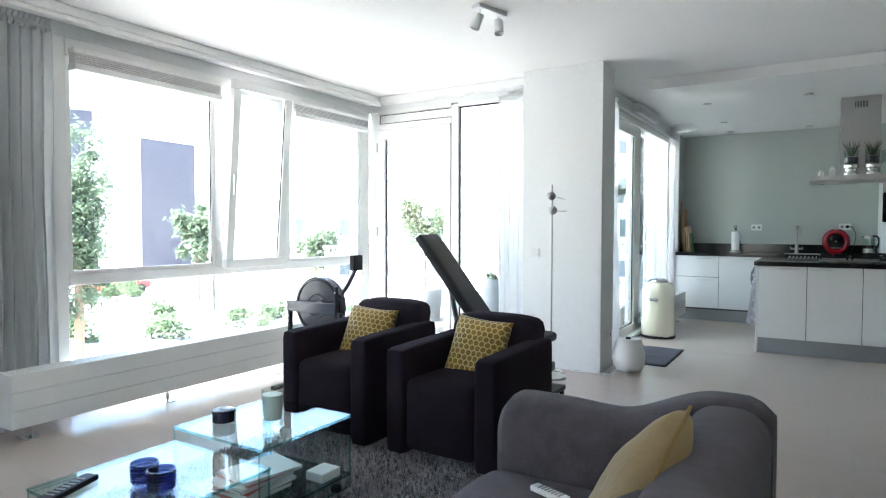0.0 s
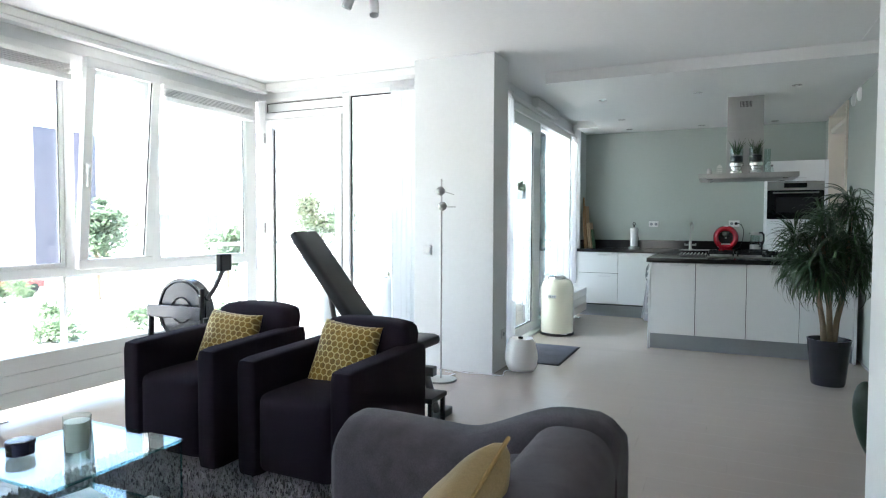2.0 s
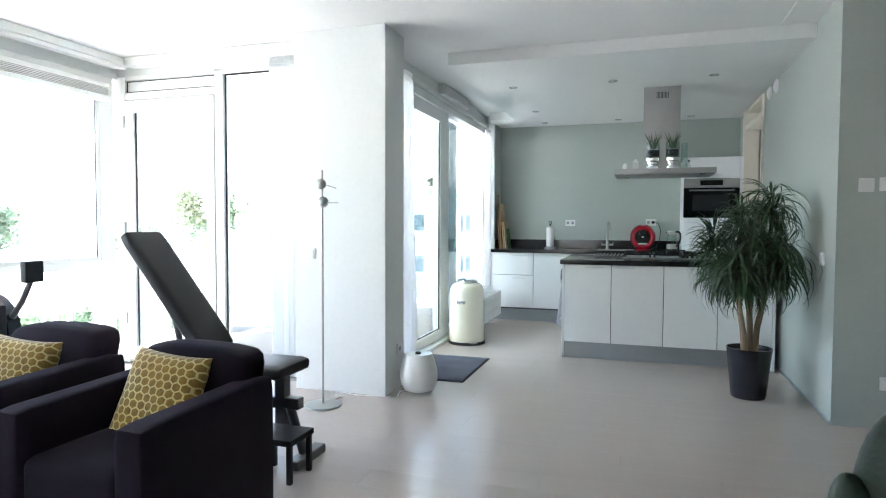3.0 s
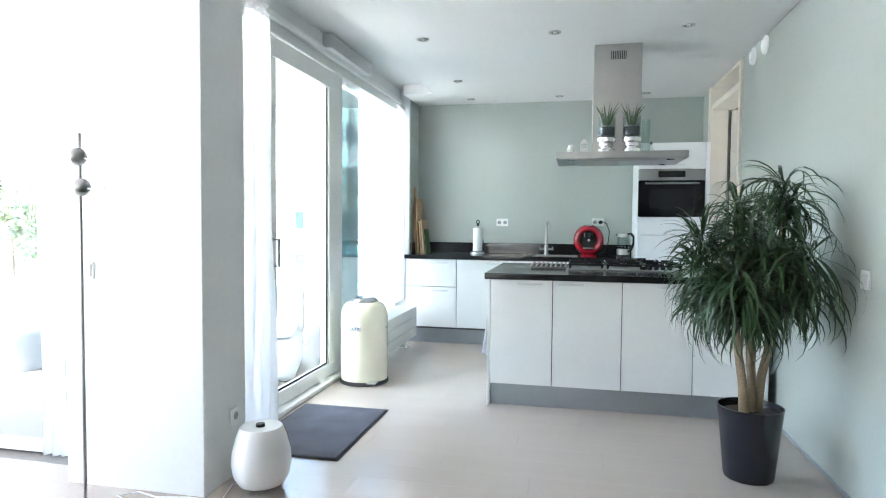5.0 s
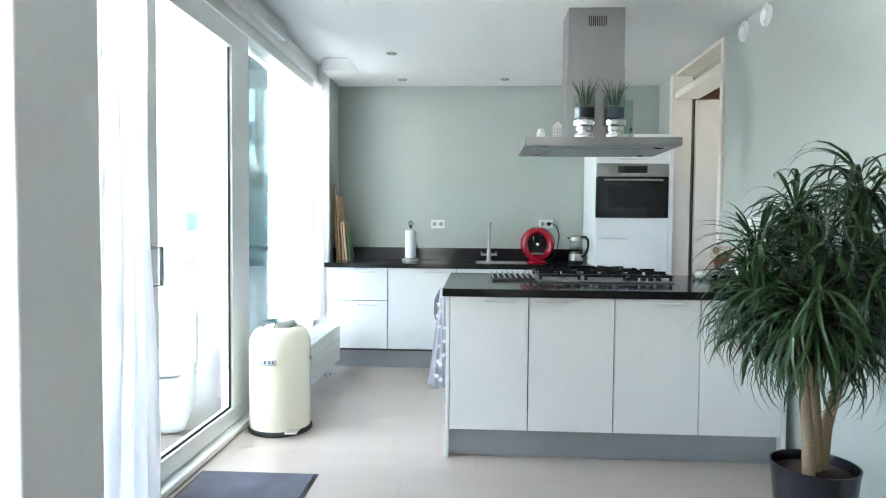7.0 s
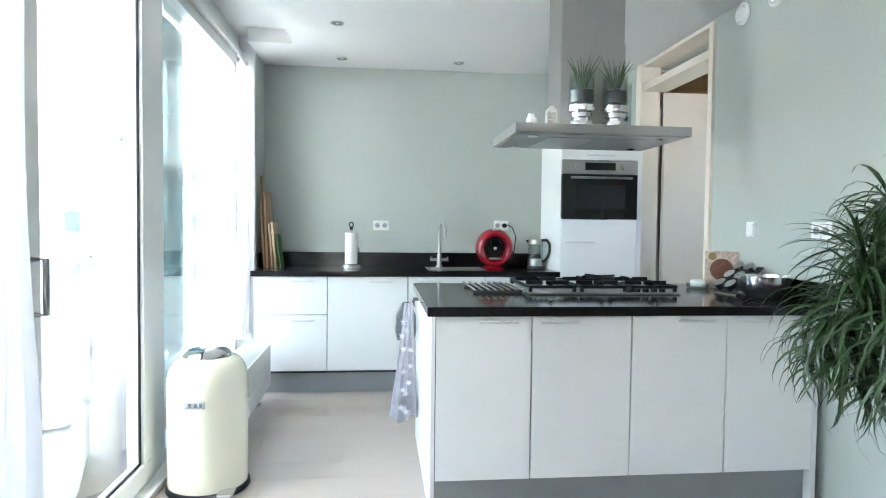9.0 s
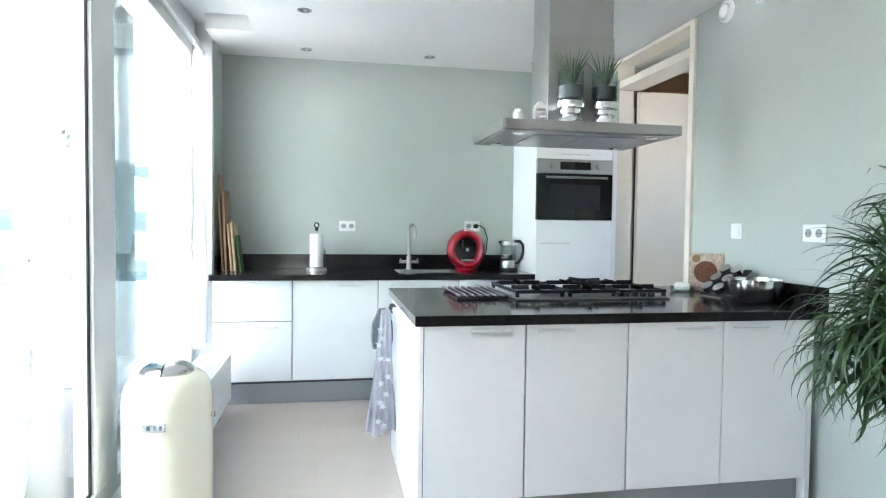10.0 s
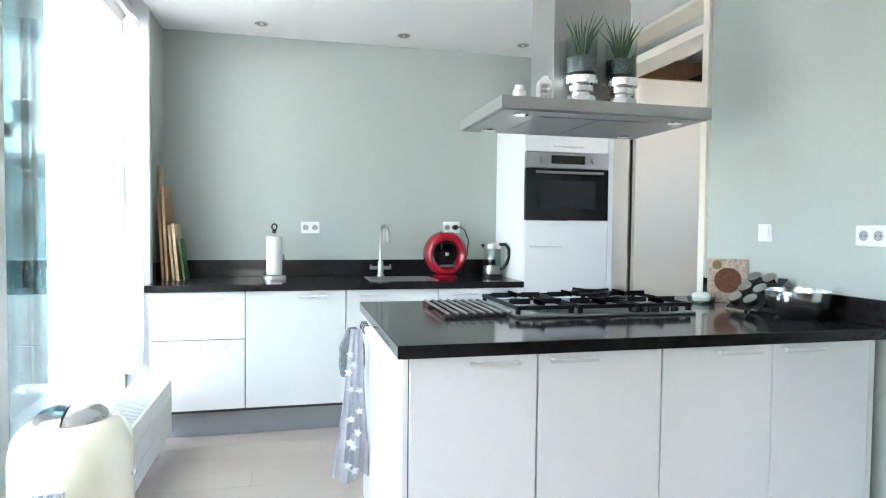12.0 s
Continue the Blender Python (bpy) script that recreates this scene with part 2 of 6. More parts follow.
M["star_white"] = material("towel_white", (0.87, 0.87, 0.89), 0.95, vary=0.05, bump=0.4, bump_scale=400)
M["mitt"] = material("mitt_grey", (0.20, 0.22, 0.24), 0.95, vary=0.5, scale=60, fine=150, bump=0.5)
M["book_cover"] = material("book_cover", (0.50, 0.40, 0.33), 0.4, vary=0.5, scale=20)
M["book_dark"] = material("book_dish", (0.14, 0.05, 0.025), 0.5, vary=0.7, scale=60, fine=160)
M["mag_red"] = material("magazine_red", (0.45, 0.06, 0.05), 0.35)
M["mag_blue"] = material("magazine_blue", (0.10, 0.13, 0.25), 0.35)
M["mag_white"] = material("magazine_white", (0.70, 0.70, 0.70), 0.35, vary=0.1, scale=30)
M["gravel"] = material("black_gravel", (0.03, 0.035, 0.045), 0.5, vary=0.8, scale=60, fine=200)
M["silver"] = material("silver_foot", (0.78, 0.78, 0.78), 0.16, 1.0, vary=0.05, bump=0.05)
M["wicker"] = material("white_wicker", (0.62, 0.62, 0.60), 0.7, vary=0.15, scale=40, bump=0.6, bump_scale=70)
M["zinc"] = material("zinc_planter", (0.30, 0.33, 0.36), 0.5, 0.3, vary=0.1)
M["deck"] = wood("balcony_deck", (0.38, 0.36, 0.33), 0.7, grain=6, axis=0, vary=0.15)
M["grass"] = material("grass", (0.075, 0.13, 0.03), 0.95, vary=0.4, scale=0.7, fine=9, bump=0.4, bump_scale=30)
M["paving"] = material("paving", (0.42, 0.40, 0.38), 0.9, vary=0.12, scale=0.5, fine=8)
M["hedge"] = material("hedge_leaf", (0.11, 0.16, 0.07), 0.7, vary=0.5, scale=3, fine=15, bump=0.0)
M["tree_leaf"] = material("tree_leaf", (0.13, 0.175, 0.105), 0.6, vary=0.45, scale=2, fine=12, bump=0.0)
for k in ("hedge", "tree_leaf"):
    nt = M[k].node_tree
    tl = nt.nodes.new("ShaderNodeBsdfTranslucent")
    tl.inputs[0].default_value = lin((0.17, 0.23, 0.16))
    mx = nt.nodes.new("ShaderNodeMixShader")
    mx.inputs[0].default_value = 0.45
    nt.links.new(nt.nodes["Principled BSDF"].outputs[0], mx.inputs[1])
    nt.links.new(tl.outputs[0], mx.inputs[2])
    nt.links.new(mx.outputs[0], nt.nodes["Material Output"].inputs["Surface"])
M["facade_white"] = material("facade_render", (0.80, 0.79, 0.76), 0.9, vary=0.04, scale=0.4, fine=5)
M["facade_pink"] = material("facade_pale_brick", (0.74, 0.68, 0.66), 0.9, vary=0.05, scale=0.4, fine=6)
M["facade_navy"] = material("facade_slate", (0.064, 0.066, 0.088), 0.8, vary=0.1, scale=0.5, fine=6)
M["far_window"] = material("far_window", (0.10, 0.12, 0.14), 0.1, vary=0.2, bump=0.0)
M["house_white"] = material("house_ceramic", (0.75, 0.74, 0.70), 0.4)
M["bulb"] = material("bulb_glass", (0.75, 0.75, 0.72), 0.15, vary=0.02, bump=0.0)

# ---- building helpers ----
def bm_box(x0, y0, z0, x1, y1, z1, bevel=0.0, seg=2, bm=None):
    one = bmesh.new()
    r = bmesh.ops.create_cube(one, size=1.0)
    for v in r["verts"]:
        v.co = Vector((x0 + (v.co.x + 0.5) * (x1 - x0), y0 + (v.co.y + 0.5) * (y1 - y0), z0 + (v.co.z + 0.5) * (z1 - z0)))
    if bevel:
        bmesh.ops.bevel(one, geom=one.edges[:], offset=bevel, segments=seg, profile=0.5, affect="EDGES")
    if bm is None:
        return one
    join(bm, one)
    return bm


def join(bm, other, m=None):
    me = bpy.data.meshes.new("tmp")
    other.to_mesh(me)
    other.free()
    if m is not None:
        me.transform(m)
    bm.from_mesh(me)
    bpy.data.meshes.remove(me)
    return bm


def bm_lathe(profile, seg=32, cap=True, center=(0, 0), bm=None):
    """A turned body from (radius, z) pairs, bottom to top."""
    bm = bm or bmesh.new()
    rings = []
    for r, z in profile:
        rings.append([bm.verts.new((center[0] + r * math.cos(2 * math.pi * i / seg), center[1] + r * math.sin(2 * math.pi * i / seg), z)) for i in range(seg)])
    for a, b in zip(rings, rings[1:]):
        for i in range(seg):
            j = (i + 1) % seg
            bm.faces.new((a[i], a[j], b[j], b[i]))
    if cap:
        bm.faces.new(rings[0][::-1])
        bm.faces.new(rings[-1])
    return bm


def bm_tube(points, r=0.01, seg=10, bm=None, radii=None):
    """A round bar along points."""
    bm = bm or bmesh.new()
    pts = [Vector(p) for p in points]
    rings = []
    side = None
    for i, p in enumerate(pts):
        d = (pts[min(i + 1, len(pts) - 1)] - pts[max(i - 1, 0)]).normalized()
        if side is None:
            side = d.orthogonal().normalized()
        side = (side - d * side.dot(d)).normalized()
        up = d.cross(side)
        rr = radii[i] if radii else r
        rings.append([bm.verts.new(p + (side * math.cos(2 * math.pi * k / seg) + up * math.sin(2 * math.pi * k / seg)) * rr) for k in range(seg)])
    for a, b in zip(rings, rings[1:]):
        for k in range(seg):
            j = (k + 1) % seg
            bm.faces.new((a[k], a[j], b[j], b[k]))
    bm.faces.new(rings[0][::-1])
    bm.faces.new(rings[-1])
    return bm


def bm_prism(outline, depth, m=None, bevel=0.0):
    """A flat outline in local x and y, raised along local z."""
    bm = bmesh.new()
    f = bm.faces.new([bm.verts.new((x, y, 0)) for x, y in outline])
    r = bmesh.ops.extrude_face_region(bm, geom=[f])
    for v in [g for g in r["geom"] if isinstance(g, bmesh.types.BMVert)]:
        v.co.z += depth
    bmesh.ops.recalc_face_normals(bm, faces=bm.faces[:])
    if bevel:
        bmesh.ops.bevel(bm, geom=bm.edges[:], offset=bevel, segments=2, profile=0.5, affect="EDGES")
    if m is not None:
        bm.transform(m)
    return bm


def area_normals(me, limit=math.cos(radians(52))):
    """Smooth shading in which large flat faces stay flat and small bevels round off into them."""
    polys = me.polygons
    polys.foreach_set("use_smooth", [True] * len(polys))
    around = [[] for _ in me.vertices]
    data = [(p.normal.copy(), p.area) for p in polys]
    for p in polys:
        for v in p.vertices:
            around[v].append(p.index)
    out = []
    for p in polys:
        n0 = data[p.index][0]
        for v in p.vertices:
            n = Vector((0, 0, 0))
            for k in around[v]:
                if data[k][0].dot(n0) > limit:
                    n += data[k][0] * data[k][1]
            out.append(n.normalized() if n.length > 1e-12 else n0)
    me.normals_split_custom_set(out)


def mesh_from(name, bm, mat, smooth=True):
    bmesh.ops.recalc_face_normals(bm, faces=bm.faces[:])
    me = bpy.data.meshes.new(name)
    bm.to_mesh(me)
    bm.free()
    me.materials.append(mat)
    if smooth:
        area_normals(me)
    return me


def part(name, bm, mat, parent, label=""):
    """One mesh part under a thing or a part, in its parent's space."""
    ob = new(name, mesh_from(name, bm, mat))
    ob.parent = parent
    if label:
        ob["label"] = label
    return ob


def solid(name, bm, mat, label, category="", kind="structure", group=""):
    """A thing, or a piece of the setting, that is one mesh."""
    return tagged(new(name, mesh_from(name, bm, mat)), label, category, group, kind)


def thing(name, loc, label, category, rz=0.0, group="", kind=""):
    ob = new(name)
    ob.empty_display_size = 0.1
    ob.matrix_world = pose(*loc, 0, 0, rz)
    return tagged(ob, label, category, group, kind)


def bm_pillow(w, h, t, n=26, sag=0.06):
    """A stuffed cushion in local x and y, plump in the middle, with pulled-in sides and pointed corners."""
    bm = bmesh.new()
    top, bot = {}, {}
    for i in range(n + 1):
        for j in range(n + 1):
            u, v = i / n * 2 - 1, j / n * 2 - 1
            pinch_x = 1 - sag * (1 - u * u) * 0 - sag * (1 - v * v) * abs(u)
            pinch_y = 1 - sag * (1 - u * u) * abs(v)
            x, y = u * w / 2 * pinch_x, v * h / 2 * pinch_y
            z = t / 2 * ((1 - u ** 4) * (1 - v ** 4)) ** 0.5
            z += noise.noise((x * 9, y * 9, t * 31)) * 0.012 * (1 - u * u) * (1 - v * v) * 2
            top[i, j] = bm.verts.new((x, y, max(z, 0.0)))
            bot[i, j] = top[i, j] if max(abs(u), abs(v)) > 0.999 else bm.verts.new((x, y, -max(z, 0.0)))
    for i in range(n):
        for j in range(n):
            bm.faces.new((top[i, j], top[i + 1, j], top[i + 1, j + 1], top[i, j + 1]))
            q = (bot[i, j], bot[i, j + 1], bot[i + 1, j + 1], bot[i + 1, j])
            bm.faces.new(q)
    return bm


def bm_curtain(length, height, folds, depth, seed, along=0, flare=0.0, thick=0.003, rows=14, low=0.0, high=1.0, out=0.0):
    """A pleated curtain that hangs from z = height to z = 0 along local x."""
    rnd = random.Random(seed)
    n = folds * 10
    ph = [rnd.uniform(-0.5, 0.5) for _ in range(folds + 2)]
    bm = bmesh.new()
    grid = []
    for j in range(rows + 1):
        f = low + (high - low) * j / rows
        row = []
        for i in range(n + 1):
            u = i / n
            k = u * folds
            a = ph[int(k)] * (1 - k % 1) + ph[int(k) + 1] * (k % 1)
            amp = depth * (0.55 + 0.45 * (1 - f)) * (1 + 0.5 * a)
            y = amp * math.sin(2 * math.pi * k + a * 1.2 * (1 - f)) + 0.01 * math.sin(9 * f + 3 * u)
            x = (u - 0.5) * length * (1 + flare * (1 - f)) + 0.25 * amp * math.sin(4 * math.pi * k)
            row.append(bm.verts.new((x, y + out, height * f)))
        grid.append(row)
    for a, b in zip(grid, grid[1:]):
        for i in range(n):
            bm.faces.new((a[i], a[i + 1], b[i + 1], b[i]))
    bmesh.ops.solidify(bm, geom=bm.faces[:], thickness=thick)
    return bm

# ---- structure ----
CEIL, DROP = 2.65, 2.55
XR, YB = 1.575, 9.72


def wall(name, boxes, mat, label):
    bm = bmesh.new()
    for b in boxes:
        bm_box(*b, bm=bm)
    return solid(name, bm, mat, label, "wall")


floor = solid("floor", bm_box(-4.25, -2.6, -0.25, 3.8, 9.95, -0.010), M["subfloor"], "light greige laminate plank floor with soft sheen", "floor")
ceiling_bm = bm_box(-4.3, -2.7, CEIL, 3.9, 10.0, 2.95)
ceiling = solid("ceiling", ceiling_bm, M["ceiling"], "plain white plastered ceiling", "ceiling")
drop_bm = bm_box(-1.11, 6.30, DROP, XR - 0.002, YB, CEIL + 0.01)
bm_box(-1.42, 9.09, DROP, -1.11, YB, CEIL + 0.01, bm=drop_bm)
solid("ceiling_drop", drop_bm, M["ceiling"], "lowered white ceiling panel over the kitchen", "ceiling")
solid("trim_ceiling", bm_box(1.345, 5.0, CEIL - 0.006, 1.36, 6.298, CEIL + 0.005), M["ceiling"], "thin joint cover strip on the white ceiling", "trim")

wall("wall_west", [(-4.25, -2.6, -0.25, -4.0, 2.36, CEIL), (-4.25, 2.36, 2.50, -4.0, 5.93, CEIL)], M["white_wall"], "white plastered wall round the long window")
wall("wall_north", [(-4.0, 5.73, 2.52, -2.032, 5.93, CEIL)], M["white_wall"], "white plastered lintel over the balcony door")
solid("pillar", bm_box(-2.03, 5.43, -0.01, -1.30, 5.79, CEIL, 0.006), M["white_wall"], "broad white plastered pillar", "pillar")
wall("wall_slider", [(-1.74, 5.792, -0.25, -1.53, 6.0, CEIL), (-1.74, 6.0, 2.51, -1.53, 9.34, CEIL), (-1.74, 9.34, -0.25, -1.42, YB, CEIL)], M["white_wall"], "white wall over the sliding balcony doors")
solid("wall_kitchen_side", bm_box(-1.42, 9.375, 0, -1.414, YB, DROP), M["sage_wall"], "sage green painted return wall beside the worktop", "wall")
solid("wall_kitchen", bm_box(-1.74, YB, -0.25, 1.80, 9.92, CEIL), M["sage_wall"], "sage green painted kitchen wall", "wall")
wall("wall_east", [(XR, 5.72, -0.25, 1.74, 8.185, CEIL), (XR, 9.29, -0.25, 1.74, YB, CEIL), (XR, 8.185, DROP - 0.01, 1.74, 9.29, CEIL)], M["sage_wall"], "sage green painted wall with an open doorway")
solid("wall_return", bm_box(1.74, 5.72, -0.25, 3.8, 5.90, CEIL), M["sage_wall"], "grey-green painted wall in shade", "wall")
# real end beside the sofa; the unseen southern stretch is lengthened to block light
solid("wall_stub", bm_box(0.68, -2.4, -0.01, 0.82, 2.07, CEIL, 0.004), M["white_wall"], "pale partition wall that ends beside the sofa", "wall")
wall("wall_south", [(-4.0, -2.6, -0.25, -2.6, -2.4, CEIL), (-2.6, -2.6, 2.10, -0.93, -2.4, CEIL), (-2.6, -2.6, -0.25, -0.93, -2.4, 0.60), (-0.93, -2.6, -0.25, 3.8, -2.4, CEIL)], M["white_wall"], "white wall with an added window opposite the kitchen")
# unseen window added for light from the south; the oven's reflection suggests one
w3 = thing("window_3", (0, 0, 0), "wide white-framed unseen window added for light opposite the kitchen", "window", kind="structure")
for k in range(2):
    part("mullion", bm_box(-2.6 + k * 1.61, -2.52, 0.60, -2.54 + k * 1.61, -2.46, 2.10, 0.004), M["frame_white"], w3)
part("pane", bm_box(-2.54, -2.493, 0.60, -0.99, -2.487, 2.10), M["pane"], w3)
# wall out of view; the darker sage tone is there to cut bounced light
solid("wall_far_east", bm_box(3.6, -2.4, -0.25, 3.8, 5.72, CEIL), M["sage_wall"], "plain unseen side wall, toned sage to cut bounce light", "wall")
# room behind the kitchen door; the unseen opening in its east wall is added for light
wall("wall_hall", [(3.0, 5.9, -0.25, 3.1, 7.3, CEIL), (3.0, 8.1, -0.25, 3.1, 9.95, CEIL), (3.0, 7.3, -0.25, 3.1, 8.1, 1.5), (3.0, 7.3, 2.15, 3.1, 8.1, CEIL), (1.74, 9.80, -0.25, 3.0, 9.95, CEIL)], M["hall_wall"], "warm white storeroom wall with an opening added for light")
solid("baseboard", bm_box(XR - 0.008, 5.73, 0, XR, 7.17, 0.02), M["plinth"], "low grey floor joint along the sage wall", "trim")


# ---- windows ----
def member(parent, name, a, bevel=0.006, mat="frame_white"):
    return part(name, bm_box(*a, bevel), M[mat], parent)


def pane_part(parent, a, mat="pane"):
    p = part("pane", bm_box(*a), M[mat], parent)
    return p


w1 = thing("window_1", (0, 0, 0), "white-framed full-height window with a tilted vent sash", "window", kind="structure")
X0, X1 = -4.07, -3.99
for a in ((X0, 2.36, 0.0, X1, 2.46, 2.5), (X0, 3.63, 0.90, X1, 3.71, 2.5), (X0, 4.32, 0.90, X1, 4.45, 2.5), (X0, 5.53, 0.0, X1, 5.68, 2.5), (X0 + 0.02, 3.615, 0.06, X1 - 0.02, 3.645, 0.86)):
    member(w1, "mullion", a)
for a in ((X0 - 0.003, 2.46, 0.85, X1 + 0.003, 5.55, 0.92), (X0 - 0.003, 2.46, 2.38, X1 + 0.003, 5.55, 2.497), (X0, 2.46, 0.0, X1, 5.55, 0.06)):
    member(w1, "rail", a)
pane_part(w1, (-4.035, 2.46, 0.92, -4.029, 3.63, 2.38))
pane_part(w1, (-4.035, 4.45, 0.92, -4.029, 5.53, 2.38))
pane_part(w1, (-4.035, 2.46, 0.06, -4.029, 3.615, 0.85))
pane_part(w1, (-4.035, 3.645, 0.06, -4.029, 5.55, 0.85))
for y0, y1 in ((2.46, 3.63), (4.45, 5.53)):
    for a in ((X1 - 0.019, y1 - 0.036, 0.95, X1 - 0.013, y1 - 0.0305, 2.298), (X1 - 0.034, y0 + 0.03, 2.298, X1 - 0.012, y1 - 0.03, 2.304)):
        part("gasket", bm_box(*a), M["rubber"], w1)
    for a in ((X1 - 0.03, y0, 0.92, X1 - 0.005, y0 + 0.03, 2.38), (X1 - 0.03, y1 - 0.03, 0.92, X1 - 0.005, y1, 2.38), (X1 - 0.03, y0 + 0.03, 0.92, X1 - 0.005, y1 - 0.03, 0.95)):
        member(w1, "glazing_bead", a, 0.004)
# the vent sash leans in at its top
sash = part("sash", bm_box(0, 0, 0, 0.055, 0.65, 0.075, 0.006), M["frame_white"], w1, "white vent sash tilted inwards")
sash.matrix_local = pose(-3.99, 3.69, 0.90, 0, 5.0, 0)
for nm, a in (("sash_top", (0, 0, 1.49, 0.055, 0.65, 1.565)), ("sash_stile", (0, 0, 0.0755, 0.055, 0.075, 1.4895)), ("sash_stile", (0, 0.575, 0.0755, 0.055, 0.65, 1.4895))):
    part(nm, bm_box(*a, 0.006), M["frame_white"], sash)
part("sash_pane", bm_box(0.025, 0.075, 0.075, 0.031, 0.575, 1.49), M["pane"], sash)
part("sash_seal", bm_box(0.034, 0.568, 0.08, 0.040, 0.5745, 1.485), M["rubber"], sash)
hb = bm_box(0.055, 0.02, 0.72, 0.075, 0.045, 0.79, 0.004)
bm_box(0.068, 0.022, 0.62, 0.085, 0.042, 0.78, 0.004, bm=hb)
part("sash_handle", hb, M["white_plastic"], sash)

w2 = thing("window_2", (0, 0, 0), "white-framed fixed window beside the balcony door", "window", kind="structure")
for a in ((-4.0, 5.71, 0.0, -3.89, 5.79, 2.5), (-2.955, 5.71, 0.0, -2.875, 5.79, 2.5), (-2.12, 5.71, 0.0, -2.032, 5.79, 2.5)):
    member(w2, "mullion", a)
for a in ((-3.89, 5.71, 2.48, -2.955, 5.79, 2.52), (-3.89, 5.71, 2.31, -2.955, 5.79, 2.375), (-2.875, 5.71, 2.475, -2.12, 5.79, 2.52), (-2.875, 5.71, 0.0, -2.12, 5.79, 0.045)):
    member(w2, "rail", a, 0.004)
member(w2, "transom_panel", (-3.89, 5.74, 2.375, -2.955, 5.76, 2.48), 0.003)
for a in ((-3.885, 5.733, 2.380, -2.96, 5.739, 2.385), (-3.885, 5.733, 2.470, -2.96, 5.739, 2.475), (-3.887, 5.733, 2.385, -3.881, 5.739, 2.470), (-2.964, 5.733, 2.385, -2.958, 5.739, 2.470)):
    part("transom_gasket", bm_box(*a), M["rubber"], w2)
pane_part(w2, (-2.875, 5.747, 0.045, -2.12, 5.753, 2.475))
for a in ((-2.873, 5.735, 0.05, -2.863, 5.745, 2.47), (-2.87, 5.735, 2.462, -2.13, 5.745, 2.474)):
    part("gasket", bm_box(*a), M["rubber"], w2)

d1 = thing("door_1", (0, 0, 0), "white glazed balcony door, closed", "door", kind="structure")
for a in ((-3.885, 5.70, 0.03, -3.80, 5.77, 2.305), (-3.04, 5.70, 0.03, -2.96, 5.77, 2.305)):
    member(d1, "stile", a)
for a in ((-3.80, 5.70, 2.215, -3.04, 5.77, 2.305), (-3.80, 5.70, 0.03, -3.04, 5.77, 0.14)):
    member(d1, "rail", a)
pane_part(d1, (-3.80, 5.737, 0.14, -3.04, 5.743, 2.215))
part("gasket", bm_box(-3.802, 5.725, 0.15, -3.79, 5.735, 2.2), M["rubber"], d1)
for z in (0.4, 1.2, 2.12):
    part("hinge", bm_tube([(-3.89, 5.692, z - 0.05), (-3.89, 5.692, z + 0.05)], 0.009), M["steel"], d1)

d2 = thing("door_2", (0, 0, 0), "white-framed sliding balcony door with a bar handle", "door", kind="structure")
for nm, a in (("frame_post", (-1.66, 6.0, 0, -1.55, 6.06, 2.43)), ("frame_post", (-1.66, 6.32, 0, -1.55, 6.40, 2.43)), ("frame_post", (-1.68, 7.60, 0, -1.56, 7.78, 2.43)), ("frame_post", (-1.66, 9.28, 0, -1.55, 9.34, 2.43)),
              ("frame_head", (-1.68, 6.0, 2.432, -1.55, 9.34, 2.51)), ("sill", (-1.70, 6.0, 0, -1.49, 7.78, 0.035)), ("sill", (-1.70, 7.78, 0, -1.49, 9.34, 0.035)), ("frame_rail", (-1.66, 7.78, 0.036, -1.56, 9.28, 0.10))):
    member(d2, nm, a)
part("pane", bm_box(-1.62, 6.06, 0.04, -1.614, 6.32, 2.43), M["pane"], d2)
part("pane", bm_box(-1.62, 7.78, 0.10, -1.614, 9.28, 2.43), M["pane"], d2)
sl = part("sliding_sash", bm_box(-1.615, 6.46, 0.037, -1.55, 7.61, 0.135, 0.005), M["frame_white"], d2)
# the last strip is dark colour standing in for the shaded gap beside the sash
for nm, a in (("sash_top", (-1.615, 6.46, 2.29, -1.55, 7.61, 2.42)), ("sash_stile", (-1.615, 6.46, 0.1355, -1.55, 6.62, 2.2895)), ("sash_stile", (-1.615, 7.48, 0.1355, -1.55, 7.61, 2.2895)),
              ("gap_seal", (-1.61, 6.405, 0.04, -1.57, 6.455, 2.42))):
    part(nm, bm_box(*a, 0.005), M["rubber" if nm == "gap_seal" else "frame_white"], sl)
part("sash_pane", bm_box(-1.586, 6.62, 0.135, -1.58, 7.48, 2.29), M["pane"], sl)
for a in ((-1.576, 7.470, 0.14, -1.566, 7.479, 2.285), (-1.576, 6.622, 0.1365, -1.566, 7.478, 0.146)):
    part("gasket", bm_box(*a), M["rubber"], sl)
hb = bm_tube([(-1.55, 6.54, 0.97), (-1.495, 6.54, 0.97), (-1.495, 6.54, 1.14), (-1.55, 6.54, 1.14)], 0.011, 8)
part("sash_handle", hb, M["steel"], sl)
# second leaf of tinted glass parked behind the fixed pane
part("tinted_pane", bm_box(-1.70, 7.79, 0.06, -1.692, 8.34, 2.42), M["teal_pane"], d2, "teal tinted glass leaf")
part("tinted_edge", bm_box(-1.725, 8.345, 0.06, -1.690, 8.42, 2.42, 0.003), M["teal_pane"], d2, "grey teal frame edge of the glass leaf")
part("tinted_edge", bm_box(-1.715, 8.43, 0.06, -1.695, 8.54, 2.42, 0.003), M["teal_pane"], d2, "teal glass edge strip")
solid("trim_slider", bm_box(-1.53, 5.95, 2.50, -1.505, 9.36, 2.545, 0.006), M["frame_white"], "white casing over the sliding doors", "trim")

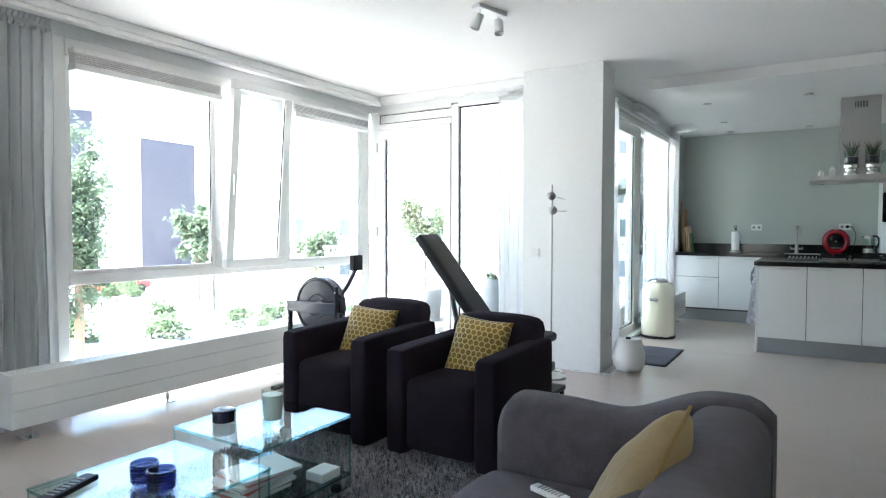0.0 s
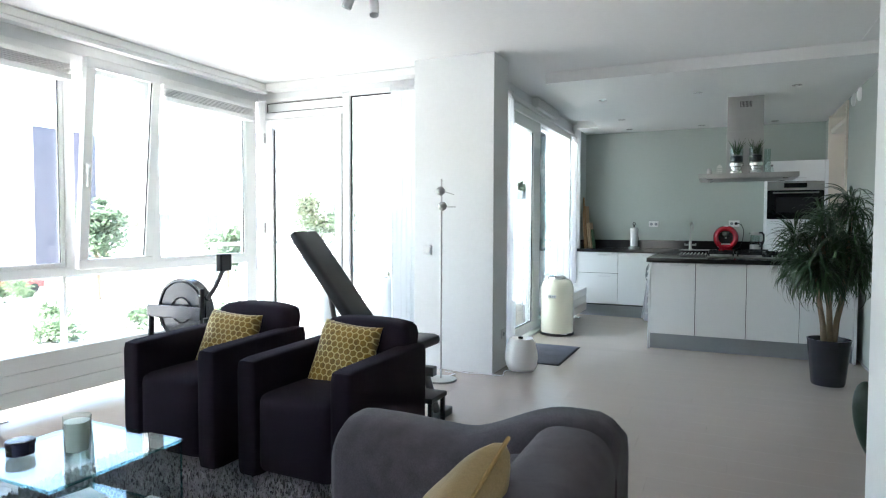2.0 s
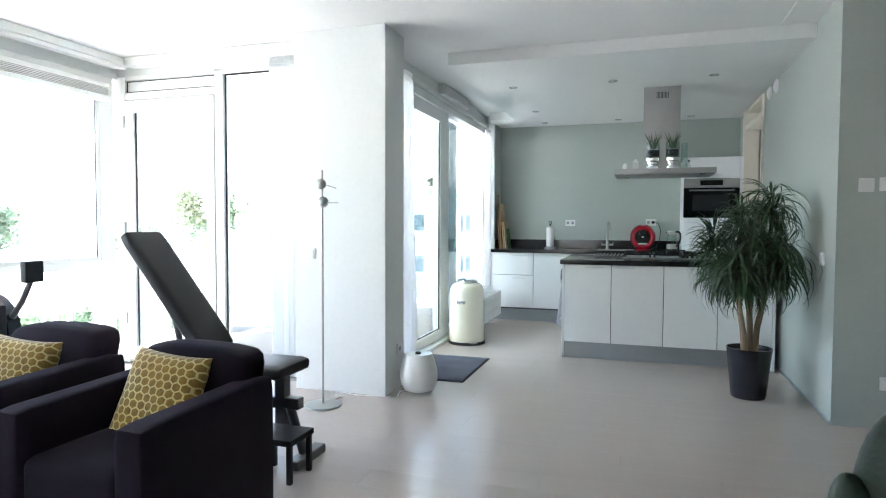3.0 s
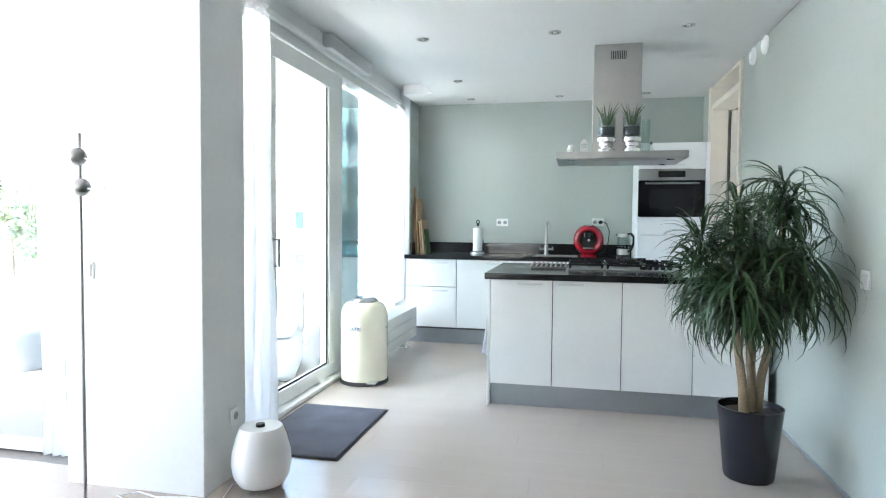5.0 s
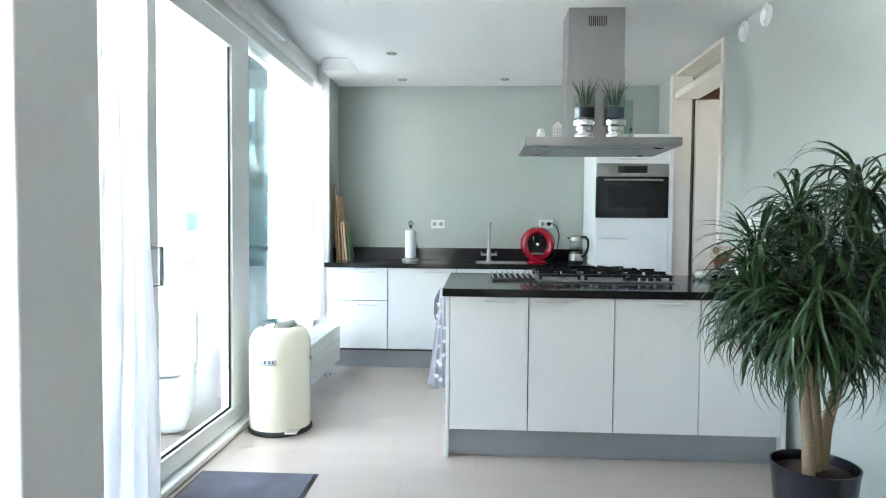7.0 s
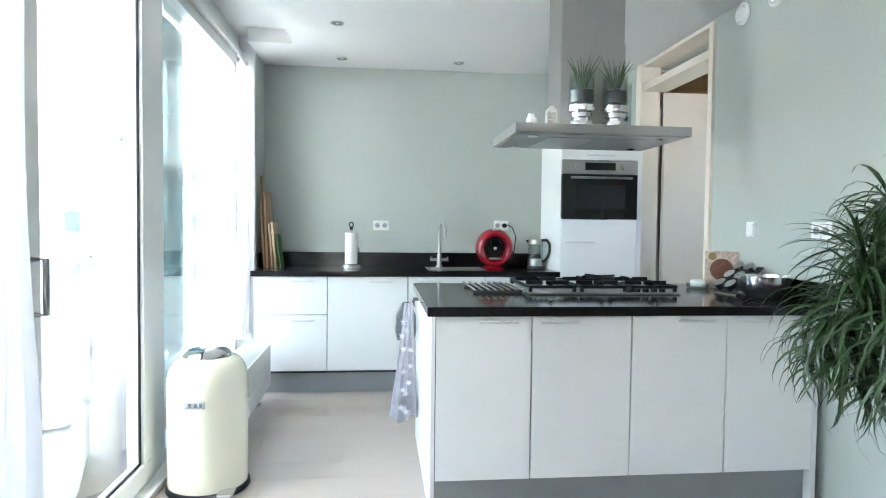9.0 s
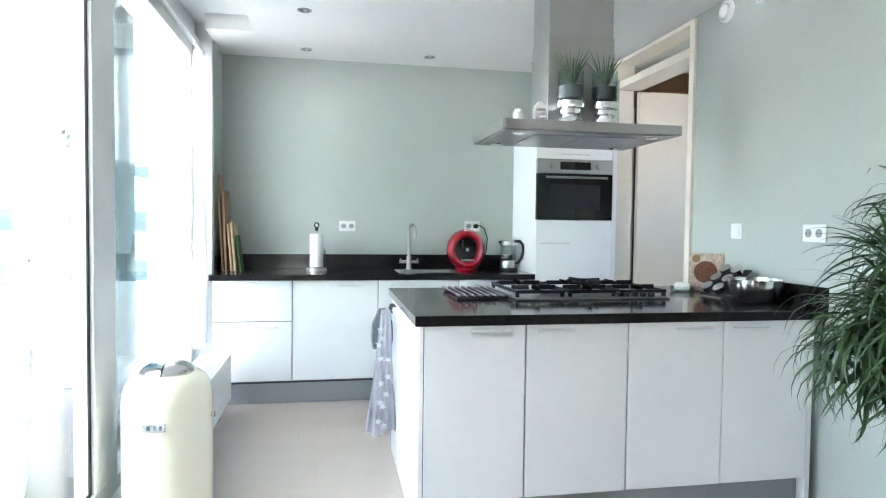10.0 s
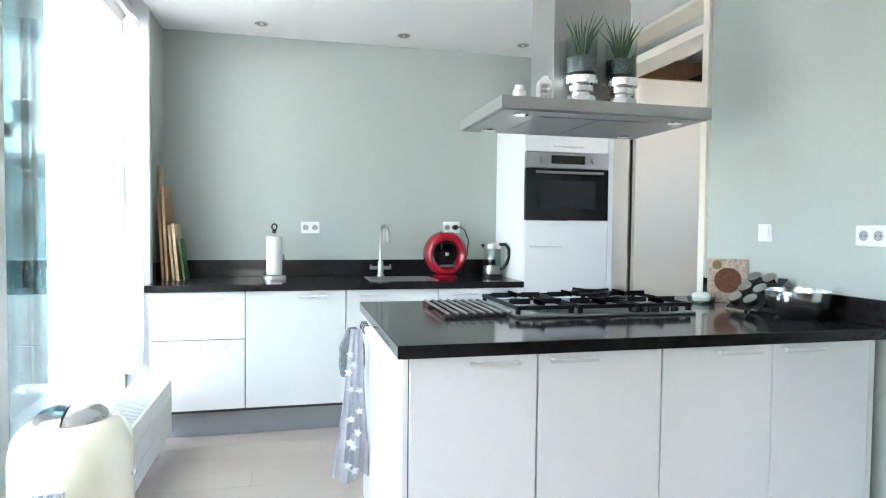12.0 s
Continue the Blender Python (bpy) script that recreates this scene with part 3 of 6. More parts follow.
# kitchen door, frame to the ceiling with an open light over the bar
d3 = thing("door_3", (0, 0, 0), "cream panel door standing open under a fanlight", "door", kind="structure")
for nm, a in (("door_post", (XR - 0.02, 8.185, 0, 1.75, 8.235, DROP - 0.012)), ("door_post", (XR - 0.035, 9.20, 0, 1.70, 9.29, DROP - 0.012)), ("door_head", (XR - 0.02, 8.235, 2.51, 1.75, 9.20, DROP - 0.012)), ("transom_bar", (XR - 0.02, 8.235, 2.32, 1.75, 9.20, 2.375))):
    part(nm, bm_box(*a, 0.004), M["door_cream"], d3)
part("fanlight_pane", bm_box(1.70, 8.235, 2.375, 1.706, 9.22, 2.51), M["pane"], d3)
leaf = part("door_leaf", bm_box(1.725, 9.165, 0.01, 2.62, 9.205, 2.31, 0.003), M["door_cream"], d3)
# dark strip standing in for the shaded gap on the hinge side
part("hinge_gap", bm_box(1.7205, 9.206, 0.01, 1.732, 9.219, 2.30), M["dark_steel"], d3)
st = thing("storage_shelf", (1.85, 9.2, 0), "brown wooden shelf with dark boxes in the storeroom", "shelf")
part("board", bm_box(0.0, 0.0, 2.30, 1.1, 0.55, 2.33, 0.003), M["oak"], st)
part("board", bm_box(0.0, 0.53, 2.33, 1.1, 0.56, 2.62, 0.003), M["oak"], st)
solid("storage_box", bm_box(2.35, 9.3, 2.33, 2.75, 9.6, 2.42, 0.01), M["black"], "flat dark storage box on a shelf", "box", kind="")

def nearer(k, o=Vector((0.284, 0.257, 1.24))):
    """A scaling by k about a point at eye height in the doorway of the sitting room."""
    return Matrix.Translation(o) @ Matrix.Scale(k, 4) @ Matrix.Translation(-o)


# ---- sofa side: armchairs, sofa, tables, rug ----
def soft_box(x0, y0, z0, x1, y1, z1, r=0.04, seg=4, belly=0.0):
    """An upholstered block with rounded edges and a slight belly."""
    bm = bm_box(x0, y0, z0, x1, y1, z1)
    bmesh.ops.subdivide_edges(bm, edges=bm.edges[:], cuts=5, use_grid_fill=True)
    c = Vector(((x0 + x1) / 2, (y0 + y1) / 2, (z0 + z1) / 2))
    h = Vector(((x1 - x0) / 2, (y1 - y0) / 2, (z1 - z0) / 2))
    rr = min(r, h.x * 0.95, h.y * 0.95, h.z * 0.95)
    # rounded box: shrink to the core, then push out along the nearest normal
    bmesh.ops.subdivide_edges(bm, edges=bm.edges[:], cuts=1, use_grid_fill=True)
    for v in bm.verts:
        d = v.co - c
        core = Vector([max(-(h[i] - rr), min(h[i] - rr, d[i])) for i in range(3)])
        n = d - core
        if n.length > 1e-6:
            v.co = c + core + n.normalized() * rr
        if belly:
            e = Vector([d[i] / h[i] for i in range(3)])
            if abs(e.z) > 0.9:
                v.co.z += math.copysign(belly * (1 - e.x ** 2) * (1 - e.y ** 2), e.z)
            if abs(e.y) > 0.9:
                v.co.y += math.copysign(belly * 0.6 * (1 - e.x ** 2) * (1 - e.z ** 2), e.y)
    return bm


def armchair(loc, rz):
    """Low club chair: boxy arms that wrap a deep seat, a higher back with rounded shoulders."""
    a = thing("armchair", loc, "dark plum felt armchair with boxy arms", "armchair", rz, "pair of armchairs")
    w, d = 0.34, 0.78
    part("seat", soft_box(-w + 0.125, 0.005, 0.0, w - 0.125, 0.62, 0.425, 0.05, 4, 0.012), M["plum"], a)
    for s in (-1, 1):
        arm = soft_box(-0.065, 0.0, -0.035, 0.065, d, 0.605, 0.035)
        for v in arm.verts:  # the arm tops rise a little to the back
            if v.co.z > 0.3:
                v.co.z += 0.02 * (v.co.y / d) - 0.01
        arm.transform(Matrix.Translation((s * (w - 0.0655), 0, 0)))
        part("arm", arm, M["plum"], a)
    back = soft_box(-w + 0.06, 0.60, -0.02, w - 0.06, 0.80, 0.745, 0.06)
    for v in back.verts:
        k = max(0.0, (v.co.z - 0.45) / 0.3)
        v.co.y += 0.05 * k * k
        v.co.z -= 0.05 * k * (abs(v.co.x) / w) ** 3
    part("backrest", back, M["plum"], a)
    for x in (-w + 0.07, w - 0.07):
        for y in (0.07, d - 0.08):
            part("foot", bm_lathe([(0.022, -0.065), (0.026, 0.06)], 12, True, (x, y)), M["black"], a)
    return a


chair_a = armchair((-2.265, 3.02, 0), 0)
chair_a.matrix_world = nearer(0.948) @ pose(-2.265, 3.02, 0)
chair_b = copy_thing(chair_a, nearer(0.948) @ pose(-1.452, 3.03, 0, 0, 0, -2) @ Matrix.Diagonal((1.11, 1, 1, 1)))


def cushion(name, loc, rx, ry, rz, w, h, t, mat, label):
    c = new(name, mesh_from(name, bm_pillow(w, h, t), mat))
    c.matrix_world = pose(*loc, rx, ry, rz)
    return tagged(c, label, "cushion")


for loc, rz, turn in (((-2.29, 3.50, 0.512), 6, -4), ((-1.448, 3.485, 0.505), 3, -5)):
    c = cushion("scatter_cushion", (0, 0, 0), 0, 0, 0, 0.365, 0.415, 0.16, M["mustard"], "mustard cushion with a honeycomb pattern on an armchair")
    c.matrix_world = nearer(0.948) @ pose(*loc, 66, 0, rz) @ pose(0, 0, 0, 0, 0, turn)
    tagged(c, group="armchair cushions")

# grey sofa: seat along y, back to the east, arm at the north end
so = thing("sofa", (0, 0, 0), "grey felt sofa with rounded arm and back", "sofa")
so.matrix_world = nearer(0.92)
part("base", soft_box(-0.78, 0.52, -0.03, 0.10, 2.70, 0.20, 0.04), M["grey_felt"], so)
part("seat", soft_box(-0.82, 0.75, 0.17, -0.06, 2.42, 0.315, 0.06, 4, 0.012), M["grey_felt"], so)


def bm_sweep(section, path, scale=None):
    """A closed section (x, z pairs) swept along path points (x, y, z) in plan."""
    bm = bmesh.new()
    rings = []
    for i, p in enumerate(path):
        a, b = Vector(path[max(i - 1, 0)]), Vector(path[min(i + 1, len(path) - 1)])
        d = (b - a).normalized()
        side = Vector((d.y, -d.x, 0)).normalized()
        k = scale[i] if scale else (1, 1)
        rings.append([bm.verts.new(Vector((p[0], p[1], 0)) + side * sx * k[0] + Vector((0, 0, p[2] + sz * k[1]))) for sx, sz in section])
    n = len(section)
    for a, b in zip(rings, rings[1:]):
        for i in range(n):
            j = (i + 1) % n
            bm.faces.new((a[i], a[j], b[j], b[i]))
    bm.faces.new(rings[0][::-1])
    bm.faces.new(rings[-1])
    return bm


def round_section(w, h, r, n=6):
    """A rounded rectangle, w wide and h high, standing on z = 0."""
    pts = []
    for cx, cz, a0 in ((w / 2 - r, h - r, 0), (-w / 2 + r, h - r, 90), (-w / 2 + 0.03, 0.03, 180), (w / 2 - 0.03, 0.03, 270)):
        rr = r if cz > h / 2 else 0.03
        for k in range(n + 1):
            a = radians(a0 + 90 * k / n)
            pts.append((cx + rr * math.cos(a), cz + rr * math.sin(a)))
    return pts


# the arm: high at its front end, a hollow, then rising into the back
arm_path, arm_scale = [], []
for k in range(25):
    u = k / 24
    x = -0.80 + u * 0.970
    k2 = min(1.0, max(0.0, (u - 0.46) / 0.36))
    dip = 0.095 * k2 * k2 * (3 - 2 * k2) - 0.012 * math.exp(-((u - 0.45) / 0.15) ** 2)
    end = 1 - 0.10 * max(0.0, (0.06 - u) / 0.06) ** 2 - 0.09 * max(0.0, (u - 0.90) / 0.10) ** 2
    arm_path.append((x, 2.56, 0.05))
    arm_scale.append((1.0 - 0.25 * max(0.0, (0.05 - u) / 0.05) ** 2 - 0.22 * max(0.0, (u - 0.93) / 0.07) ** 2, (0.523 + dip) / 0.56 * end))
part("arm", bm_sweep(round_section(0.30, 0.56, 0.12), arm_path, arm_scale), M["grey_felt"], so)
back_path = [(0.043, 0.52 + k * 0.10, 0.05) for k in range(20)]
part("backrest", bm_sweep(round_section(0.25, 0.615, 0.10), back_path), M["grey_felt"], so)
bc = soft_box(-0.185, 0.80, 0.27, 0.10, 2.38, 0.632, 0.12, 4)
for v in bc.verts:
    v.co.x += 0.14 * (v.co.z - 0.48)
part("back_cushion", bc, M["grey_felt"], so)
for x in (-0.72, 0.06):
    for y in (0.6, 2.6):
        part("foot", bm_lathe([(0.02, -0.107), (0.025, -0.02)], 12, True, (x, y)), M["dark_steel"], so)
sc = cushion("scatter_cushion", (0, 0, 0), 0, 0, 0, 0.46, 0.44, 0.16, M["sand"], "sand yellow cushion with brown piping on the sofa")
lean_n = Vector((-0.849, -0.125, 0.513)).normalized()
lean_x = Vector((0.456, 0.317, 0.832)).normalized()
lean_x = (lean_x - lean_n * lean_x.dot(lean_n)).normalized()
lean_y = lean_n.cross(lean_x)
sc.matrix_world = nearer(0.92) @ Matrix.Translation((-0.142, 1.867, 0.506)) @ Matrix((lean_x, lean_y, lean_n)).transposed().to_4x4() @ pose(0, 0, 0, 0, 0, 45)
loop = []
for k in range(65):
    a = 2 * math.pi * k / 64
    cx, cy = math.cos(a), math.sin(a)
    m_ = max(abs(cx), abs(cy))
    u, v = cx / m_, cy / m_
    loop.append((u * 0.23 * (1 - 0.06 * (1 - v * v) * abs(u)), v * 0.22 * (1 - 0.06 * (1 - u * u) * abs(v)), 0))
part("piping", bm_tube(loop, 0.005, 6), M["piping"], sc, "brown piping")


def remote(loc, rz, mat, label, l=0.19, w=0.05):
    r = thing("remote_control", loc, label, "remote control", rz)
    part("body", bm_box(-w / 2, -l / 2, 0, w / 2, l / 2, 0.02, 0.006, 3), mat, r)
    for i in range(3):
        for j in range(7):
            part("button", bm_box(-0.0145 + i * 0.011, -l * 0.36 + j * l * 0.1, 0.0195, -0.0075 + i * 0.011, -l * 0.36 + j * l * 0.1 + 0.007, 0.0225), M["plinth"], r)
    return r


remote((-0.485, 2.215, 0.327), 70, M["white_plastic"], "white remote control lying on the sofa seat", 0.15, 0.042).matrix_world = nearer(0.92) @ pose(-0.485, 2.215, 0.327, 0, 0, 70)

# glass nesting tables
def glass_table(x0, y0, x1, y1, h, label):
    t = thing("coffee_table", (x0, y0, 0), label, "coffee table", group="glass coffee tables")
    w, d, k = x1 - x0, y1 - y0, 0.012
    for nm, a in (("tabletop", (0, 0, h - k, w, d, h)), ("side_panel", (0.004, 0.0, 0.045, 0.004 + k, d, h - k - 0.001)), ("shelf", (0.02, 0.01, 0.10, w - 0.001, d - 0.01, 0.10 + k)), ("side_panel", (w - k - 0.004, 0, 0.045, w - 0.004, d, h - k - 0.001))):
        p = part(nm, bm_box(*a), M["table_glass"], t, "clear glass sheet with green edges")
        p.data.materials.append(M["glass_edge"])
        dims = [a[3] - a[0], a[4] - a[1], a[5] - a[2]]
        thin = dims.index(min(dims))
        for f in p.data.polygons:
            if abs(f.normal[thin]) < 0.5:
                f.material_index = 1
    for x in (0.05, w - 0.05):
        for y in (0.05, d - 0.05):
            part("castor", bm_lathe([(0.022, 0.028), (0.025, 0.034), (0.025, 0.052), (0.01, 0.06)], 12, True, (x, y)), M["black"], t)
    return t


glass_table(-2.09, 1.90, -1.545, 2.44, 0.38, "clear glass cube coffee table with a low shelf")
glass_table(-1.93, 1.25, -1.384, 1.80, 0.38, "clear glass cube coffee table beside its twin")

rug_root = thing("rug", (0, 0, 0), "grey shaggy long-pile rug under the tables", "rug")
RX0, RY0, RX1, RY1 = -2.50, 0.75, -0.55, 3.06
part("backing", bm_box(RX0, RY0, 0.001, RX1, RY1, 0.012, 0.004), M["rug_base"], rug_root)
rnd = random.Random(5)
rv, rf = [], []
for i in range(26000):
    x, y = rnd.uniform(RX0, RX1), rnd.uniform(RY0, RY1)
    if y < 1.2 and x > -1.2:
        continue
    a, l = rnd.uniform(0, 6.283), rnd.uniform(0.018, 0.034)
    lean = rnd.uniform(0.2, 1.3)
    dx, dy = math.cos(a), math.sin(a)
    wx, wy = -dy * 0.0035, dx * 0.0035
    k = len(rv)
    ex, ey = x + dx * l * lean * 0.6, y + dy * l * lean * 0.6
    mx_, my_ = x + dx * l * lean * 0.2, y + dy * l * lean * 0.2
    rv += [(x - wx, y - wy, 0.010), (x + wx, y + wy, 0.010), (mx_ + wx, my_ + wy, 0.01 + l * 0.7), (mx_ - wx, my_ - wy, 0.01 + l * 0.7), (ex, ey, 0.012 + l * (1.1 - 0.4 * lean))]
    rf += [(k, k + 1, k + 2, k + 3), (k + 3, k + 2, k + 4)]
me = bpy.data.meshes.new("shag")
me.from_pydata(rv, [], rf)
me.materials.append(M["rug"])
pile = new("shag", me)
pile.parent = rug_root
pile["kind"] = "stuff"

# ---- radiators ----
def radiator(name, x0, y0, x1, y1, z0, z1, label, feet, grille=True):
    r = thing(name, (x0, y0, 0), label, "radiator")
    w, d = x1 - x0, y1 - y0
    n = 3
    hh = (z1 - z0) / n
    part("core", bm_box(0.012, 0.01, z0 + 0.01, w - 0.012, d - 0.01, z1 - 0.02), M["radiator"], r)
    for k in range(n):
        part("panel", bm_box(w - 0.013, 0, z0 + k * hh + 0.0015, w, d, z0 + (k + 1) * hh - 0.0015, 0.003), M["radiator"], r)
        part("panel", bm_box(0, 0, z0 + k * hh + 0.0015, 0.013, d, z0 + (k + 1) * hh - 0.0015, 0.003), M["radiator"], r)
    for y in (0.0, d - 0.012):
        part("end_cap", bm_box(0.013, y, z0, w - 0.013, y + 0.012, z1 - 0.002, 0.002), M["radiator"], r)
    k = 0
    y = 0.014
    while y < d - 0.02:
        part("grille_bar", bm_box(0.013, y, z1 - 0.012, w - 0.013, y + 0.009, z1 - 0.001), M["radiator"], r)
        y += 0.022
    for fy in feet:
        f = bm_box(w / 2 - 0.02, fy - 0.012, 0.008, w / 2 + 0.02, fy + 0.012, z0 + 0.012, 0.003)
        bm_box(w / 2 - 0.055, fy - 0.04, 0.0, w / 2 + 0.055, fy + 0.04, 0.008, 0.002, bm=f)
        part("foot", f, M["chrome"], r, "chrome foot")
    return r


radiator("radiator", -3.76, 1.93, -3.60, 5.30, 0.085, 0.40, "long low white convector radiator on chrome feet", (0.12, 1.02, 2.05, 3.15))
radiator("radiator", -1.44, 7.78, -1.245, 9.02, 0.10, 0.40, "low white convector radiator under the kitchen window", (0.15, 1.08))

# ---- kitchen ----
def handle(parent, x, z, y, l, mat="alu"):
    hb = bm_box(x - l / 2, y - 0.030, z - 0.006, x + l / 2, y - 0.020, z + 0.006, 0.003)
    for s in (-1, 1):
        bm_box(x + s * (l / 2 - 0.012) - 0.005, y - 0.021, z - 0.005, x + s * (l / 2 - 0.012) + 0.005, y - 0.0005, z + 0.005, bm=hb)
    return part("handle", hb, M[mat], parent, "slim metal bar handle")


def base_unit(x0, x1, yf, yb, fronts, handles, label, group):
    """One cabinet: body, fronts given as (z0, z1), a bar handle on each at x."""
    c = thing("base_cabinet", (0, 0, 0), label, "cabinet", group=group)
    part("body", bm_box(x0 + 0.001, yf + 0.021, 0.155, x1 - 0.001, yb, 0.868), M["carcass"], c)
    for (z0, z1), (hx, hz) in zip(fronts, handles):
        f = part("door" if len(fronts) == 1 else "drawer_front", bm_box(x0 + 0.0028, yf, z0, x1 - 0.0028, yf + 0.019, z1, 0.0015), M["cab_front"], c)
        handle(f, hx, hz, yf, 0.17)
    return c


isl_x = (-0.236, 0.183, 0.632, 1.075, 1.50)
for i in range(4):
    hx = isl_x[i + 1] - 0.14 if i % 2 == 0 else isl_x[i] + 0.13
    base_unit(isl_x[i], isl_x[i + 1], 7.14, 7.74, [(0.157, 0.869)], [(hx - 0.01, 0.848)], "white kitchen island cabinet with one door", "island cabinets")
p = solid("island_side_panel", bm_box(-0.256, 7.145, 0.0, -0.238, 8.18, 0.869, 0.001), M["cab_front"], "white side panel of the kitchen island", "panel", kind="")
solid("island_end_panel", bm_box(1.502, 7.142, 0.0, 1.525, 8.18, 0.869, 0.001), M["cab_front"], "white end panel of the kitchen island", "panel", kind="")
solid("island_back_panel", bm_box(-0.236, 8.16, 0.155, 1.50, 8.18, 0.869), M["cab_front"], "white back panel of the kitchen island", "panel", kind="")
solid("island_plinth", bm_box(-0.236, 7.19, 0, 1.50, 7.205, 0.153), M["plinth"], "grey metal plinth under the kitchen island", "plinth", kind="")
iw = thing("island_worktop", (0, 0, 0), "polished black stone worktop on the kitchen island", "worktop")
part("slab", bm_box(-0.275, 7.118, 0.872, XR - 0.001, 8.21, 0.914, 0.004), M["granite"], iw)
part("upstand", bm_box(XR - 0.022, 7.118, 0.9145, XR - 0.001, 8.18, 1.014, 0.003), M["granite"], iw)

kx = (-1.385, -0.857, -0.262, 0.323, 0.897)
base_unit(kx[0], kx[1], 9.13, 9.71, [(0.175, 0.587), (0.593, 0.873)], [(-1.03, 0.552), (-1.03, 0.838)], "white drawer cabinet with two drawers", "kitchen base cabinets")
for i in range(1, 4):
    base_unit(kx[i], kx[i + 1], 9.13, 9.71, [(0.175, 0.873)], [(kx[i + 1] - 0.2 if i == 1 else kx[i] + 0.17, 0.838)], "white kitchen base cabinet with one door", "kitchen base cabinets")
solid("kitchen_plinth", bm_box(-1.385, 9.20, 0, 1.50, 9.215, 0.153), M["plinth"], "grey metal plinth under the kitchen cabinets", "plinth", kind="")
kw = thing("kitchen_worktop", (0, 0, 0), "polished black stone worktop with a low upstand", "worktop")
SX0, SX1, SY0, SY1 = -0.09, 0.34, 9.25, 9.56
for a in ((-1.405, 9.11, 0.876, SX0, 9.715, 0.916), (SX1, 9.11, 0.876, 0.896, 9.715, 0.916), (SX0, 9.11, 0.876, SX1, SY0, 0.916), (SX0, SY1, 0.876, SX1, 9.715, 0.916)):
    part("slab", bm_box(*a, 0.001), M["granite"], kw)
part("upstand", bm_box(-1.405, 9.70, 0.9165, 0.896, 9.718, 1.03, 0.002), M["granite"], kw)
part("upstand", bm_box(-1.412, 9.38, 0.9165, -1.395, 9.699, 1.03, 0.002), M["granite"], kw)

sk = thing("sink", (0, 0, 0), "stainless steel sink set in the black worktop", "sink")
sb = bmesh.new()
for a in ((SX0 - 0.012, SY0 - 0.012, 0.9165, SX1 + 0.012, SY0 + 0.012, 0.9195), (SX0 - 0.012, SY1 - 0.012, 0.9165, SX1 + 0.012, SY1 + 0.012, 0.9195), (SX0 - 0.012, SY0 + 0.012, 0.9165, SX0 + 0.012, SY1 - 0.012, 0.9195), (SX1 - 0.012, SY0 + 0.012, 0.9165, SX1 + 0.012, SY1 - 0.012, 0.9195)):
    bm_box(*a, 0.001, bm=sb)
part("rim", sb, M["steel"], sk)
sb = bm_box(SX0 + 0.005, SY0 + 0.005, 0.76, SX1 - 0.005, SY1 - 0.005, 0.765)
for a in ((SX0 + 0.002, SY0 + 0.002, 0.765, SX0 + 0.006, SY1 - 0.002, 0.917), (SX1 - 0.006, SY0 + 0.002, 0.765, SX1 - 0.002, SY1 - 0.002, 0.917), (SX0 + 0.006, SY0 + 0.002, 0.765, SX1 - 0.006, SY0 + 0.006, 0.917), (SX0 + 0.006, SY1 - 0.006, 0.765, SX1 - 0.006, SY1 - 0.002, 0.917)):
    bm_box(*a, bm=sb)
part("bowl", sb, M["steel"], sk)
part("drain", bm_lathe([(0.035, 0.7655), (0.03, 0.768), (0.005, 0.767)], 20, True, (0.12, 9.4)), M["chrome"], sk)

fa = thing("faucet", (0.02, 9.635, 0.916), "tall brushed steel kitchen tap with a swan neck", "tap")
pts = [(0, 0, 0.0), (0, 0, 0.30)] + [(0.045 * (1 - math.cos(a)) * 0.38, -0.06 * (1 - math.cos(a)), 0.30 + 0.055 * math.sin(a)) for a in [math.pi * k / 10 for k in range(1, 11)]]
pts.append((pts[-1][0], pts[-1][1], 0.25))
part("spout", bm_tube(pts, 0.012, 12), M["steel"], fa)
part("base", bm_lathe([(0.026, 0), (0.026, 0.01), (0.020, 0.016), (0.020, 0.10), (0.014, 0.11)], 20), M["steel"], fa)
for s in (-1, 1):
    part("lever", bm_tube([(0.015 * s, 0, 0.06), (0.075 * s, 0, 0.06)], 0.013, 12), M["steel"], fa)
    part("lever_tip", bm_tube([(0.068 * s, 0, 0.062), (0.068 * s, -0.005, 0.085)], 0.005, 8), M["steel"], fa)

solid("filler_panel", bm_box(1.502, 9.132, 0.155, XR - 0.037, 9.152, 2.02, 0.001), M["cab_front"], "narrow white filler panel beside the oven cabinet", "panel", kind="")
tc = thing("oven_cabinet", (0, 0, 0), "tall white kitchen cabinet with a built-in oven", "cabinet")
part("carcass", bm_box(0.899, 9.151, 0.155, 0.917, 9.715, 2.02), M["cab_front"], tc)
part("carcass", bm_box(1.482, 9.151, 0.155, 1.50, 9.715, 2.02), M["cab_front"], tc)
part("top", bm_box(0.917, 9.151, 2.0, 1.482, 9.715, 2.02), M["cab_front"], tc)
part("back", bm_box(0.917, 9.70, 0.155, 1.482, 9.715, 2.0), M["carcass"], tc)
f = part("door", bm_box(0.903, 9.13, 0.175, 1.499, 9.149, 1.318, 0.0015), M["cab_front"], tc)
handle(f, 1.045, 1.148, 9.13, 0.235)
f = part("door", bm_box(0.9, 9.13, 1.775, 1.499, 9.149, 2.02, 0.0015), M["cab_front"], tc)
handle(f, 1.20, 1.81, 9.13, 0.22)
ov = thing("oven", (0, 0, 0), "black glass built-in oven with a steel control panel", "oven")
part("body", bm_box(0.92, 9.150, 1.33, 1.48, 9.66, 1.76), M["dark_steel"], ov)
part("control_panel", bm_box(0.902, 9.122, 1.668, 1.497, 9.149, 1.770, 0.002), M["steel"], ov)
